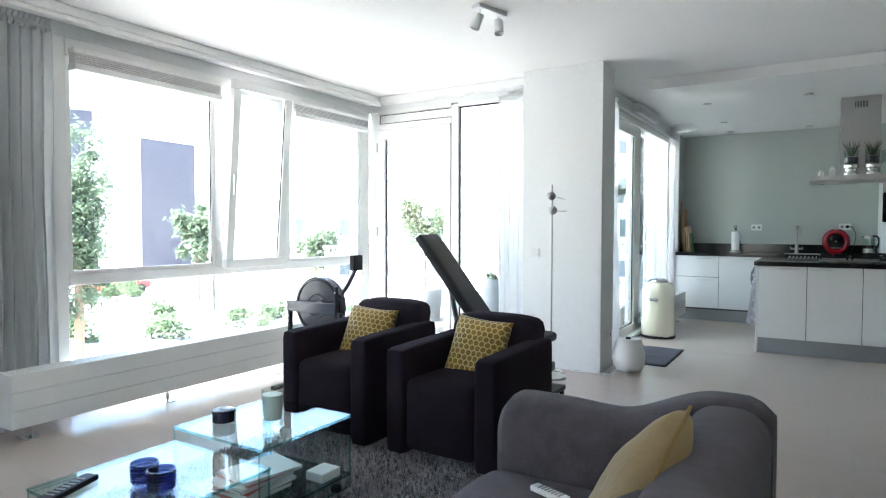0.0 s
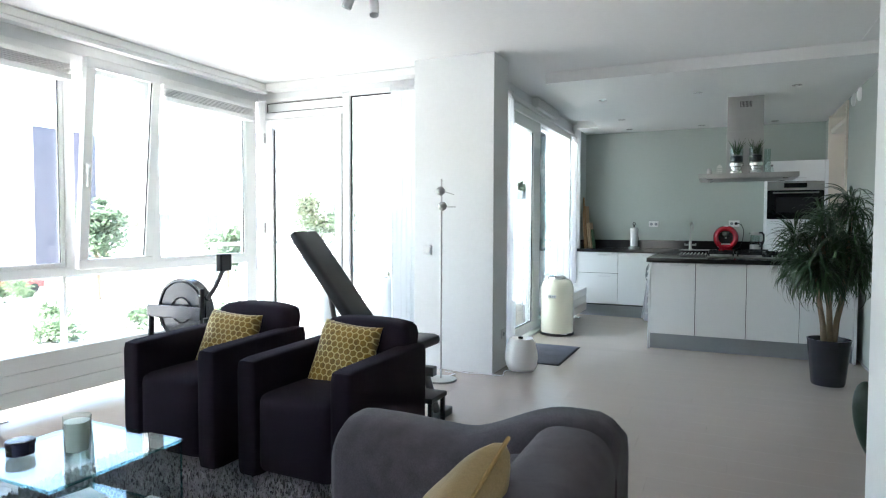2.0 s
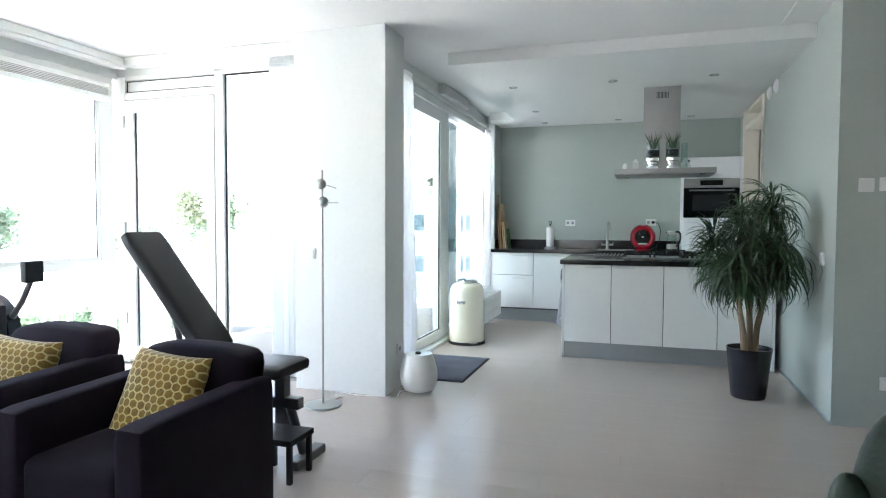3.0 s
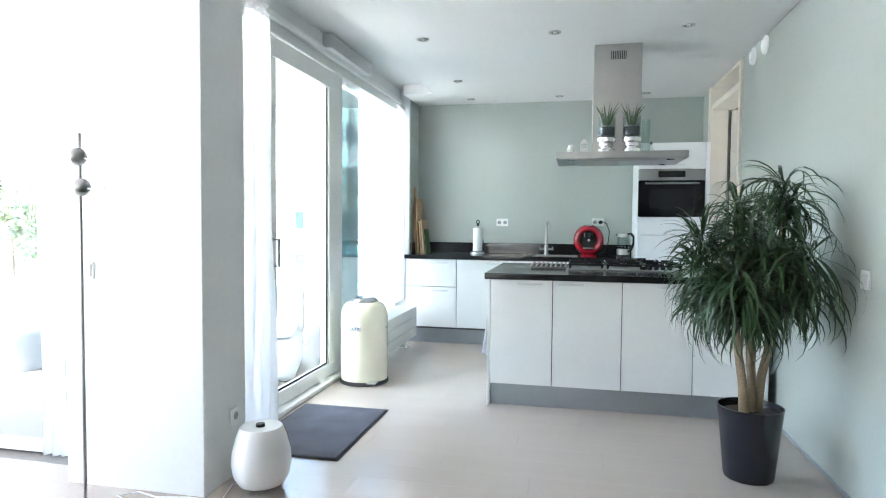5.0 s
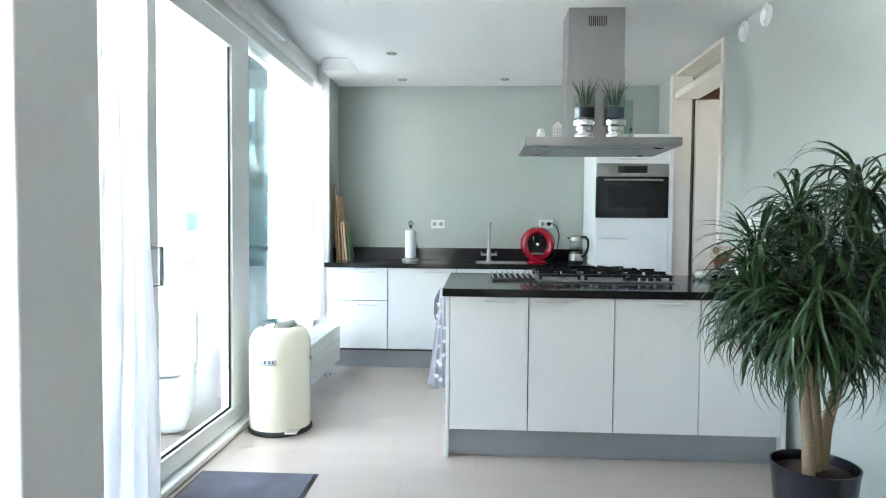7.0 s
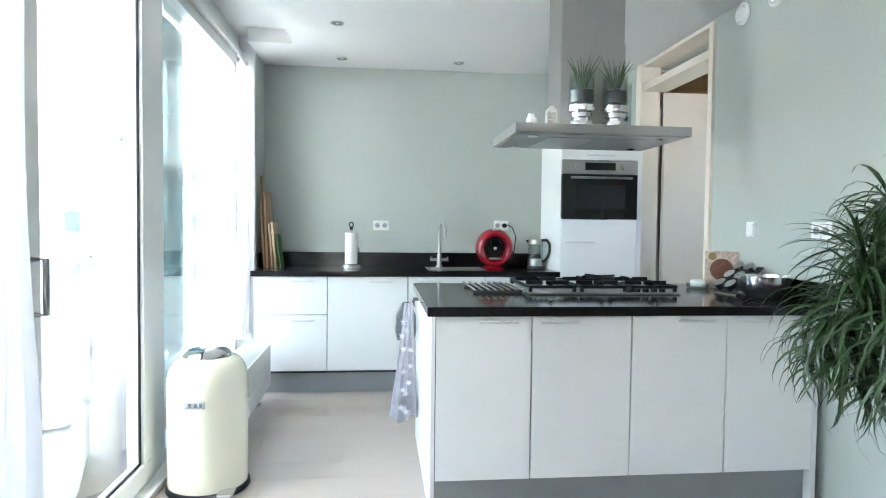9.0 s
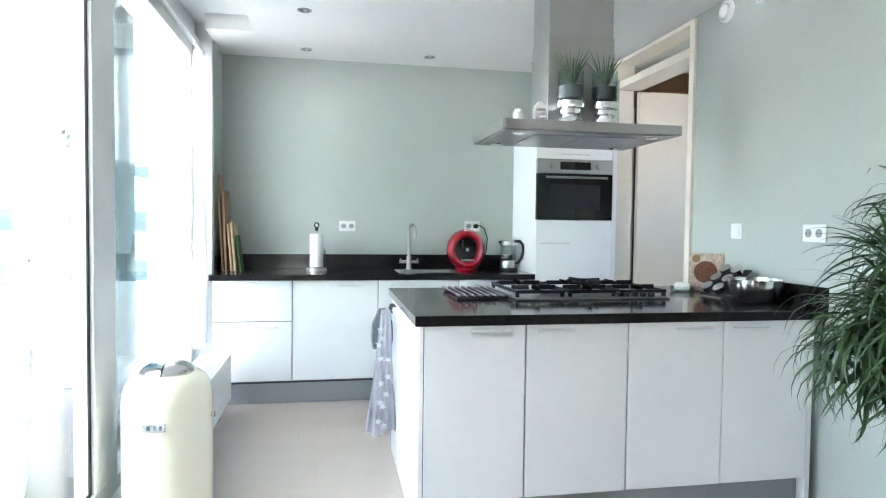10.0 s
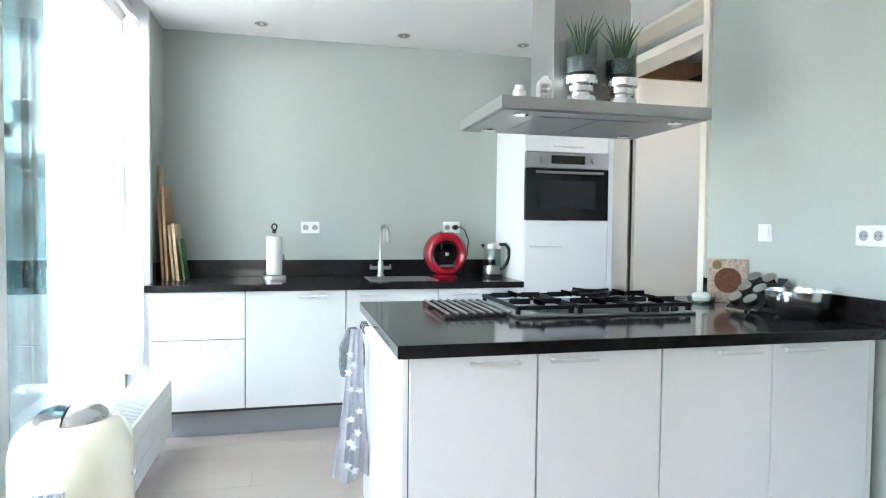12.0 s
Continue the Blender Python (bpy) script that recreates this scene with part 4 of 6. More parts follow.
part("display", bm_box(1.08, 9.1195, 1.695, 1.32, 9.1215, 1.752, 0.0005), M["black_gloss"], ov)
for x in (1.02, 1.385):
    part("knob", bm_tube([(x, 9.122, 1.722), (x, 9.102, 1.722)], 0.021, 20), M["steel"], ov)
part("door", bm_box(0.902, 9.120, 1.322, 1.497, 9.149, 1.664, 0.002), M["black_gloss"], ov)
part("viewing_window", bm_box(1.0, 9.1185, 1.40, 1.40, 9.1197, 1.585), M["black"], ov)
hb = bm_tube([(0.96, 9.085, 1.635), (1.44, 9.085, 1.635)], 0.009, 10)
for x in (0.98, 1.42):
    bm_tube([(x, 9.085, 1.635), (x, 9.121, 1.635)], 0.006, 8, hb)
part("handle", hb, M["steel"], ov)


def socket(name, loc, rz, n, label, w=0.065):
    """A white wall plate with n round socket wells; its back lies on local y = 0."""
    s = thing(name, loc, label, "socket", rz)
    part("plate", bm_box(-w * n, -0.011, -0.041, w * n, 0, 0.041, 0.004, 3) if n > 1 else bm_box(-0.041, -0.011, -0.041, 0.041, 0, 0.041, 0.004, 3), M["white_plastic"], s)
    for k in range(n):
        x = (k - (n - 1) / 2) * 0.062
        part("well", bm_tube([(x, -0.0115, 0), (x, -0.0125, 0)], 0.020, 20), M["plinth"], s)
        for dx in (-0.009, 0.009):
            part("pin_hole", bm_tube([(x + dx, -0.012, 0), (x + dx, -0.0135, 0)], 0.0028, 8), M["black"], s)
    return s


def switch(loc, rz, label, n=1):
    s = thing("light_switch", loc, label, "switch", rz)
    part("plate", bm_box(-0.041, -0.010, -0.041, 0.041, 0, 0.041, 0.003, 3), M["white_plastic"], s)
    part("rocker", bm_box(-0.030, -0.016, -0.030, 0.030, -0.009, 0.030, 0.003, 3), M["white_plastic"], s)
    return s


socket("wall_socket", (-0.464, YB, 1.255), 0, 2, "white double wall socket over the worktop", 0.032)
socket("wall_socket", (0.553, YB, 1.265), 0, 2, "white double wall socket with a black plug", 0.032)
socket("wall_socket", (XR, 7.21, 1.254), -90, 2, "white double wall socket on the sage wall", 0.034)
switch((XR, 7.76, 1.258), -90, "white light switch beside the kitchen door")
switch((XR, 5.985, 1.02), -90, "white light switch near the wall corner")
switch((1.727, 5.72, 1.485), 0, "white thermostat plate on the grey-green wall")
switch((1.835, 5.72, 1.49), 0, "white light switch on the grey-green wall")
switch((1.868, 5.72, 0.282), 0, "white wall socket low on the grey-green wall")
switch((-1.90, 5.43, 1.02), 0, "white light switch on the pillar")
socket("wall_socket", (-1.30, 5.68, 0.30), 90, 1, "white wall socket low on the pillar")

# hood
hd = thing("cooker_hood", (0, 0, 0), "brushed steel island cooker hood hanging over the hob", "cooker hood")
HX0, HX1, HY0, HY1 = 0.178, 1.082, 7.515, 8.11
part("canopy", bm_box(HX0, HY0, 1.720, HX1, HY1, 1.768, 0.002), M["steel"], hd)
part("underside", bm_box(HX0 + 0.015, HY0 + 0.015, 1.716, HX1 - 0.015, HY1 - 0.015, 1.7195), M["steel"], hd)
for k in range(2):
    part("grease_filter", bm_box(0.37 + k * 0.265, 7.62, 1.712, 0.625 + k * 0.265, 8.00, 1.7155, 0.001), M["steel"], hd)
for x in (HX0 + 0.11, HX1 - 0.11):
    for y in (HY0 + 0.09, HY1 - 0.09):
        part("lamp", bm_lathe([(0.030, 1.712), (0.032, 1.7158)], 20, True, (x, y)), M["chrome"], hd)
part("chimney", bm_box(0.435, 7.634, 1.768, 0.775, 7.88, 2.20, 0.002), M["steel"], hd)
up = part("chimney_upper", bm_box(0.439, 7.638, 2.20, 0.771, 7.876, DROP, 0.002), M["steel"], hd)
for k in range(9):
    part("vent_slot", bm_box(0.555 + k * 0.0125, 7.6365, 2.44, 0.561 + k * 0.0125, 7.6379, 2.50), M["black"], up)


def vase(loc, seed):
    """A cut-glass footed vase with dark gravel and a spiky plant."""
    rnd = random.Random(seed)
    v = thing("plant_vase", loc, "glass vase on a silver foot with a small spiky plant", "vase", group="hood vases")
    part("foot", bm_lathe([(0.062, 0), (0.064, 0.006), (0.060, 0.022), (0.040, 0.028), (0.040, 0.036), (0.052, 0.042), (0.052, 0.062), (0.045, 0.066), (0.066, 0.070), (0.068, 0.078), (0.068, 0.100), (0.06, 0.106)], 32), M["silver"], v)
    part("glass", bm_lathe([(0.058, 0.107), (0.062, 0.112), (0.062, 0.25), (0.059, 0.25), (0.059, 0.114), (0.002, 0.110)], 32, False), M["clear_glass"], v)
    part("gravel", bm_lathe([(0.05, 0.113), (0.057, 0.12), (0.057, 0.175), (0.03, 0.181), (0.004, 0.182)], 24), M["gravel"], v)
    for k in range(20):
        a, r, h = rnd.uniform(0, 6.283), rnd.uniform(0.02, 0.075), rnd.uniform(0.09, 0.16)
        pts = [(0.02 * math.cos(a), 0.02 * math.sin(a), 0.19), (0.02 * math.cos(a) + r * 0.35 * math.cos(a), 0.02 * math.sin(a) + r * 0.35 * math.sin(a), 0.19 + h * 0.55), (0.02 * math.cos(a) + r * math.cos(a), 0.02 * math.sin(a) + r * math.sin(a), 0.19 + h)]
        part("leaf", bm_tube(pts, 0.004, 5, None, [0.0040, 0.0034, 0.0008]), M["leaf"], v)
    return v


vase((0.530, 7.582, 1.768), 3)
vase((0.703, 7.58, 1.768), 8)
jr = thing("jar", (0.278, 7.60, 1.768), "small pale candle jar with a white lid", "jar")
part("jar_body", bm_lathe([(0.022, 0), (0.025, 0.004), (0.025, 0.035), (0.020, 0.04)], 20), M["wax"], jr)
part("lid", bm_lathe([(0.018, 0.0405), (0.018, 0.055), (0.015, 0.058)], 20), M["white_plastic"], jr)
hh = thing("house_ornament", (0.374, 7.58, 1.768), "small white ceramic canal house with open windows", "ornament")
hb = bmesh.new()
for x in (-0.026, -0.0105, 0.0055, 0.021):
    bm_box(x, -0.018, 0.0, x + 0.005, 0.018, 0.062, bm=hb)
for z in (0.0, 0.0205, 0.041, 0.0615):
    bm_box(-0.026, -0.0185, z, 0.026, 0.0185, z + 0.006, bm=hb)
part("walls", hb, M["house_white"], hh)
part("gable", bm_prism([(-0.026, 0), (0.026, 0), (0.02, 0.012), (0.012, 0.012), (0.008, 0.026), (-0.008, 0.026), (-0.012, 0.012), (-0.02, 0.012)], 0.036, Matrix.Translation((0, 0.018, 0.0676)) @ pose(0, 0, 0, 90)), M["house_white"], hh)

gv = thing("glass_cylinder", (0.815, 7.72, 1.768), "tall clear glass cylinder vase on the hood", "vase")
part("glass", bm_lathe([(0.030, 0.0005), (0.032, 0.004), (0.032, 0.25), (0.030, 0.25), (0.029, 0.008), (0.002, 0.006)], 28, False), M["clear_glass"], gv)
pb = thing("oil_bottle", (0.865, 7.83, 1.768), "small glass bottle with a dark stopper", "bottle")
part("bottle_body", bm_lathe([(0.018, 0.0005), (0.020, 0.004), (0.020, 0.045), (0.009, 0.062), (0.008, 0.080)], 20), M["clear_glass"], pb)
part("stopper", bm_lathe([(0.010, 0.0805), (0.010, 0.096), (0.007, 0.099)], 14), M["dark_steel"], pb)

# hob
hob = thing("gas_hob", (0.675, 7.83, 0.914), "steel five-burner gas hob with black cast iron grates", "hob")
part("plate", bm_box(-0.40, -0.26, 0.0005, 0.40, 0.26, 0.012, 0.005), M["steel"], hob)
for (bx, by, r) in ((-0.27, 0.12, 0.035), (-0.27, -0.12, 0.045), (0.0, 0.0, 0.062), (0.26, 0.12, 0.045), (0.26, -0.12, 0.03)):
    b = part("burner", bm_lathe([(r, 0.0125), (r, 0.024), (r * 0.9, 0.026)], 20, True, (bx, by)), M["steel"], hob)
    part("burner_cap", bm_lathe([(r * 0.8, 0.0262), (r * 0.82, 0.031), (r * 0.6, 0.034)], 20, True, (bx, by)), M["black"], b)
for gx in (-0.27, 0.0, 0.27):
    g = bmesh.new()
    for s in (-1, 1):
        bm_box(gx - 0.125, s * 0.225 - 0.006, 0.030, gx + 0.125, s * 0.225 + 0.006, 0.046, 0.002, bm=g)
        bm_box(gx + s * 0.119 - 0.006, -0.219, 0.030, gx + s * 0.119 + 0.006, 0.219, 0.046, 0.002, bm=g)
        for t in (-1, 1):
            bm_box(gx + s * 0.115 - 0.008, t * 0.22 - 0.008, 0.0122, gx + s * 0.115 + 0.008, t * 0.22 + 0.008, 0.030, bm=g)
            bm_box(gx + s * 0.07 - 0.045, t * 0.12 - 0.005, 0.040, gx + s * 0.07 + 0.045, t * 0.12 + 0.004, 0.062, 0.002, bm=g)
            bm_box(gx - 0.005, t * 0.16 - 0.055, 0.040, gx + 0.004, t * 0.16 + 0.055, 0.062, 0.002, bm=g)
    part("grate", g, M["black"], hob, "black cast iron grate")
for k in range(5):
    part("knob", bm_lathe([(0.016, 0.0125), (0.016, 0.030), (0.013, 0.033)], 16, True, (0.13 + 0.045 * k, -0.235)), M["black"], hob)
wr = bmesh.new()
for a in (0, 90, 180, 270):
    one = bm_box(0.035, -0.005, 0.058, 0.115, 0.005, 0.078, 0.002)
    join(wr, one, pose(0.07, 0.05, 0, 0, 0, a + 20))
lp = [(0.07 + 0.085 * math.cos(a), 0.05 + 0.085 * math.sin(a), 0.066) for a in [2 * math.pi * k / 24 for k in range(25)]]
bm_tube(lp, 0.006, 8, wr)
part("wok_ring", wr, M["black"], hob, "raised cast iron wok ring")
rk = thing("trivet", (0.13, 7.83, 0.914), "slatted steel pot stand on the black worktop", "pot stand")
for k in range(8):
    part("bar", bm_tube([(-0.125 + k * 0.0357, -0.23, 0.022), (-0.125 + k * 0.0357, 0.22, 0.022)], 0.0055, 8), M["steel"], rk)
for y in (-0.17, 0.16):
    part("cross_bar", bm_box(-0.128, y - 0.008, 0.0005, 0.128, y + 0.008, 0.0165, 0.002), M["dark_steel"], rk)

# worktop objects
bl = thing("mixing_bowl", (1.42, 7.40, 0.914), "round polished steel mixing bowl", "bowl")
prof = [(0.048 + 0.074 * math.sin(a), 0.001 + 0.112 * (1 - math.cos(a))) for a in [math.pi / 2 * k / 10 for k in range(11)]]
prof += [(0.127, 0.115), (0.123, 0.116)] + [(r - 0.003, z + 0.003) for r, z in prof[::-1]]
part("shell", bm_lathe([(0.04, 0.0005)] + prof + [(0.02, 0.004)], 40), M["bowl_steel"], bl)
sp = thing("spice_rack", (1.345, 7.63, 0.914), "slanted steel spice rack with round tins", "spice rack", 8)
part("tray", bm_prism([(-0.085, 0), (0.085, 0), (0.085, 0.22), (-0.085, 0.22)], 0.004, pose(0, 0, 0.006, 38, 0, -90)), M["black"], sp)
lg = bm_tube([(0.08, -0.075, 0.072), (0.14, -0.075, 0.003)], 0.004, 6)
bm_tube([(0.08, 0.075, 0.072), (0.14, 0.075, 0.003)], 0.004, 6, lg)
bm_tube([(0.14, -0.075, 0.004), (0.14, 0.075, 0.004)], 0.004, 6, lg)
part("stand", lg, M["steel"], sp)
for i in range(3):
    for j in range(2):
        t = bm_lathe([(0.029, 0.0), (0.029, 0.026), (0.031, 0.027), (0.031, 0.037), (0.027, 0.039)], 20)
        t.transform(pose(0, 0, 0.006, 38, 0, -90) @ Matrix.Translation((-0.04 + 0.08 * j, 0.035 + 0.072 * i, 0.005)))
        part("spice_tin", t, M["bowl_steel"], sp)
bk = thing("cookbook", (1.485, 7.90, 0.914), "cookbook with a brown dish on its cover, leaning", "book", -28)
part("cover", bm_box(-0.09, 0, 0.001, 0.09, 0.022, 0.215, 0.002), M["book_cover"], bk)
part("dish_print", bm_tube([(0.0, -0.0005, 0.11), (0.0, 0.0005, 0.11)], 0.062, 28), M["book_dark"], bk)
part("dish_print", bm_tube([(-0.05, -0.0005, 0.185), (-0.05, 0.0005, 0.185)], 0.022, 20), M["sand"], bk)
part("pages", bm_box(-0.087, 0.003, 0.003, 0.0905, 0.0195, 0.212), M["paper"], bk)
bd = thing("glass_dish", (1.36, 7.93, 0.914), "small glass dish with white soap on the worktop", "dish")
part("dish", bm_lathe([(0.05, 0.0005), (0.06, 0.004), (0.065, 0.03), (0.062, 0.03), (0.056, 0.008), (0.01, 0.005)], 28, False), M["clear_glass"], bd)
part("soap", bm_lathe([(0.03, 0.007), (0.042, 0.014), (0.042, 0.04), (0.03, 0.05), (0.01, 0.052)], 20), M["wax"], bd)

cm = thing("coffee_machine", (0.455, 9.50, 0.916), "round glossy red capsule coffee machine", "coffee machine")
ring = bmesh.new()
n1, n2 = 40, 14
for i in range(n1):
    for j in range(n2):
        a, b = 2 * math.pi * i / n1, 2 * math.pi * j / n2
        rr = 0.117 + 0.038 * math.cos(b)
        ring.verts.new((rr * math.cos(a), 0.085 * math.sin(b), 0.165 + rr * 1.04 * math.sin(a)))
ring.verts.ensure_lookup_table()
for i in range(n1):
    for j in range(n2):
        ring.faces.new((ring.verts[i * n2 + j], ring.verts[(i + 1) % n1 * n2 + j], ring.verts[(i + 1) % n1 * n2 + (j + 1) % n2], ring.verts[i * n2 + (j + 1) % n2]))
part("shell", ring, M["red"], cm)
part("core", bm_tube([(0, -0.02, 0.165), (0, 0.09, 0.165)], 0.105, 32), M["black"], cm)
part("brewing_head", bm_box(-0.05, -0.075, 0.175, 0.05, -0.02, 0.25, 0.012, 3), M["black_gloss"], cm)
part("spout", bm_tube([(0, -0.06, 0.176), (0, -0.06, 0.155)], 0.012, 12), M["steel"], cm)
part("lever", bm_box(-0.028, -0.065, 0.275, 0.028, 0.03, 0.325, 0.01, 3), M["silver"], cm)
part("drip_tray", bm_box(-0.055, -0.08, 0.075, 0.055, -0.01, 0.09, 0.004), M["steel"], cm)
part("base", bm_lathe([(0.09, 0.0), (0.095, 0.012), (0.07, 0.03)], 28), M["red"], cm)
cb = solid("power_cable", bm_tube([(0.575, 9.69, 1.265), (0.60, 9.66, 1.27), (0.64, 9.66, 1.25), (0.67, 9.66, 1.17), (0.66, 9.66, 1.06), (0.62, 9.66, 0.95), (0.55, 9.62, 0.922)], 0.0045, 8), M["black"], "black power cable of the coffee machine", "cable", kind="")
solid("power_plug", bm_tube([(0.575, 9.708, 1.265), (0.575, 9.665, 1.265)], 0.018, 16), M["black"], "black plug in the wall socket", "plug", kind="")
kt = thing("kettle", (0.80, 9.49, 0.916), "glass and steel electric kettle", "kettle", -40)
part("base", bm_lathe([(0.07, 0), (0.072, 0.004), (0.068, 0.02), (0.06, 0.022)], 28), M["black"], kt)
part("collar", bm_lathe([(0.062, 0.0225), (0.064, 0.028), (0.064, 0.075), (0.062, 0.078)], 28), M["steel"], kt)
part("jug", bm_lathe([(0.061, 0.079), (0.060, 0.20), (0.056, 0.20), (0.057, 0.08)], 28, False), M["clear_glass"], kt)
part("lid", bm_lathe([(0.058, 0.201), (0.060, 0.206), (0.058, 0.236), (0.035, 0.244), (0.012, 0.245)], 28), M["steel"], kt)
part("spout", bm_prism([(0, 0), (0.03, 0.035), (0, 0.04)], 0.03, pose(-0.055, 0.015, 0.195, 90) @ Matrix.Scale(-1, 4, (1, 0, 0))), M["black"], kt)
part("handle", bm_tube([(0.055, 0, 0.232), (0.10, -0.01, 0.235), (0.128, -0.01, 0.205), (0.130, -0.01, 0.15), (0.112, -0.01, 0.10), (0.085, -0.005, 0.065), (0.06, 0, 0.06)], 0.012, 10), M["black"], kt)
pr = thing("paper_towel_holder", (-0.70, 9.50, 0.916), "steel paper towel holder with a white roll", "paper towel holder")
part("base", bm_lathe([(0.075, 0), (0.077, 0.01), (0.072, 0.022), (0.02, 0.026)], 32), M["steel"], pr)
part("roll", bm_lathe([(0.048, 0.030), (0.050, 0.034), (0.050, 0.275), (0.048, 0.278), (0.02, 0.278)], 32), M["paper"], pr)
part("rod", bm_tube([(0, 0, 0.02), (0, 0, 0.31)], 0.007, 10), M["steel"], pr)
part("finial", bm_tube([(0, 0, 0.300), (0, 0, 0.325)], 0.013, 12), M["black"], pr)
lp = [(0.016 * math.cos(a), 0, 0.342 + 0.019 * math.sin(a)) for a in [2 * math.pi * k / 16 for k in range(17)]]
part("finger_ring", bm_tube(lp, 0.005, 8), M["black"], pr)
part("tension_arm", bm_tube([(0.062, 0, 0.02), (0.062, 0, 0.14), (0.055, 0, 0.16)], 0.004, 8), M["black"], pr)

# cutting boards lean on the side wall
def board(x, y, lean, w, h, t, mat, label, neck=False, hole=False):
    o = [(-w / 2, 0), (w / 2, 0), (w / 2, h), (-w / 2, h)]
    if neck:
        o = [(-w / 2, 0), (w / 2, 0), (w / 2, h * 0.68), (w * 0.18, h * 0.76), (w * 0.16, h * 0.97), (0, h), (-w * 0.16, h * 0.97), (-w * 0.18, h * 0.76), (-w / 2, h * 0.68)]
    b = new("cutting_board", mesh_from("cutting_board", bm_prism(o, t, None, 0.002), mat))
    b.matrix_world = pose(x, y, 0.9175, 0, 0, 0) @ pose(0, 0, 0, 90, 0, 90) @ pose(0, 0, 0, lean, 0, 0)
    return tagged(b, label, "cutting board", "leaning cutting boards")


board(-1.372, 9.53, -3.0, 0.20, 0.72, 0.014, M["oak"], "long dark wooden cutting board with a handle", True)
board(-1.347, 9.55, -2.5, 0.26, 0.59, 0.016, M["oak"], "tall brown wooden cutting board")
board(-1.312, 9.54, -4.5, 0.22, 0.345, 0.016, M["beech"], "small pale wooden cutting board")
board(-1.282, 9.52, -5.0, 0.24, 0.355, 0.018, M["beech"], "pale wooden cutting board on a worktop")
board(-1.245, 9.50, -7.0, 0.17, 0.26, 0.012, M["board_green"], "small green cutting board")

# towel and mitt on hooks at the island's end
hk = thing("hook_rail", (-0.258, 8.02, 0.80), "small steel towel hooks on the island side", "hook")
for k in range(3):
    part("hook", bm_tube([(0.001, -0.05 + k * 0.05, 0.04), (-0.02, -0.05 + k * 0.05, 0.04), (-0.028, -0.05 + k * 0.05, 0.02), (-0.02, -0.05 + k * 0.05, 0.005)], 0.004, 8), M["dark_steel"], hk)
tw = bm_curtain(0.11, 0.66, 3, 0.020, 4, 0, 0.25, 0.004)
for v in tw.verts:
    k = 1 - v.co.z / 0.66
    v.co.x = v.co.x * (0.45 + 0.75 * k) - 0.022 * k
    v.co.y *= 0.7 + 0.8 * k
    v.co.z += 0.02 * math.sin(v.co.x * 40) * k
tw.transform(Matrix.Translation((-0.312, 7.975, 0.165)))
to = thing("kitchen_towel", (0, 0, 0), "grey kitchen towel with white stars on a hook", "towel")
part("cloth", tw, M["star_cloth"], to)
rnd = random.Random(12)
for k in range(12):
    z = 0.20 + 0.55 * (k + rnd.random()) / 12
    q = (0.84 - z) / 0.6
    x = -0.318 - 0.022 * q + rnd.uniform(-0.035, 0.035) * (0.4 + q)
    r = 0.021
    star = [((r if i % 2 == 0 else r * 0.42) * math.sin(math.pi * i / 5), (r if i % 2 == 0 else r * 0.42) * math.cos(math.pi * i / 5)) for i in range(10)]
    part("star", bm_prism(star, 0.006, Matrix.Translation((x, 7.962 - 0.022 * (0.5 + q), z)) @ pose(0, 0, 0, 90, 0, rnd.uniform(-15, 15)) @ pose(0, 0, 0, 0, 0, rnd.uniform(0, 72))), M["star_white"], to)
mo = [(-0.05, 0), (0.05, 0), (0.062, 0.05), (0.058, 0.14), (0.02, 0.22), (-0.02, 0.22), (-0.058, 0.14), (-0.062, 0.05)]
solid("oven_mitt", bm_prism(mo, 0.02, pose(-0.325, 8.07, 0.60, 90, 0, 12), 0.008), M["mitt"], "grey patterned pot holder on a hook", "pot holder", kind="")

# ceiling spots
def downlight(x, y):
    d = thing("ceiling_spot", (x, y, DROP), "small recessed steel ceiling spot", "ceiling spot", group="kitchen spots")
    part("ring", bm_lathe([(0.043, 0.0), (0.042, -0.005), (0.030, -0.006), (0.028, 0.0)], 24, False), M["steel"], d)
    part("lens", bm_lathe([(0.0285, -0.001), (0.028, -0.002)], 20), M["dark_steel"], d)
    part("lamp", bm_lathe([(0.014, -0.0022), (0.012, -0.006)], 16), M["bulb"], d)
    return d


sp0 = downlight(-0.757, 7.275)
for x, y in ((-0.757, 8.595), (-0.777, 9.445), (0.165, 7.28), (0.14, 9.445), (1.02, 7.28), (0.985, 9.435)):
    copy_thing(sp0, pose(x, y, DROP))

# wall vents high on the sage wall, fan grille over the sliding doors
for y in (7.90, 7.60):
    v = thing("wall_vent", (XR, y, 2.482), "round white ventilation valve on the sage wall", "vent", -90, "wall vents")
    rr = bm_lathe([(0.062, 0.0), (0.062, 0.012), (0.050, 0.022), (0.040, 0.014)], 28, False)
    rr.transform(pose(0, 0, 0, 90))
    part("ring", rr, M["white_plastic"], v)
    cc = bm_lathe([(0.036, 0.004), (0.038, 0.020), (0.030, 0.028)], 28)
    cc.transform(pose(0, 0, 0, 90))
    part("disc", cc, M["white_plastic"], v)
vg = thing("ventilation_grille", (-1.53, 7.30, 2.535), "white slatted ventilation box over the sliding doors", "vent")
part("housing", bm_box(0, 0, 0, 0.075, 0.92, 0.108, 0.010, 3), M["white_plastic"], vg)
for k in range(5):
    part("slat", bm_box(0.0755, 0.02, 0.012 + k * 0.018, 0.083, 0.90, 0.022 + k * 0.018, 0.003), M["frame_white"], vg)

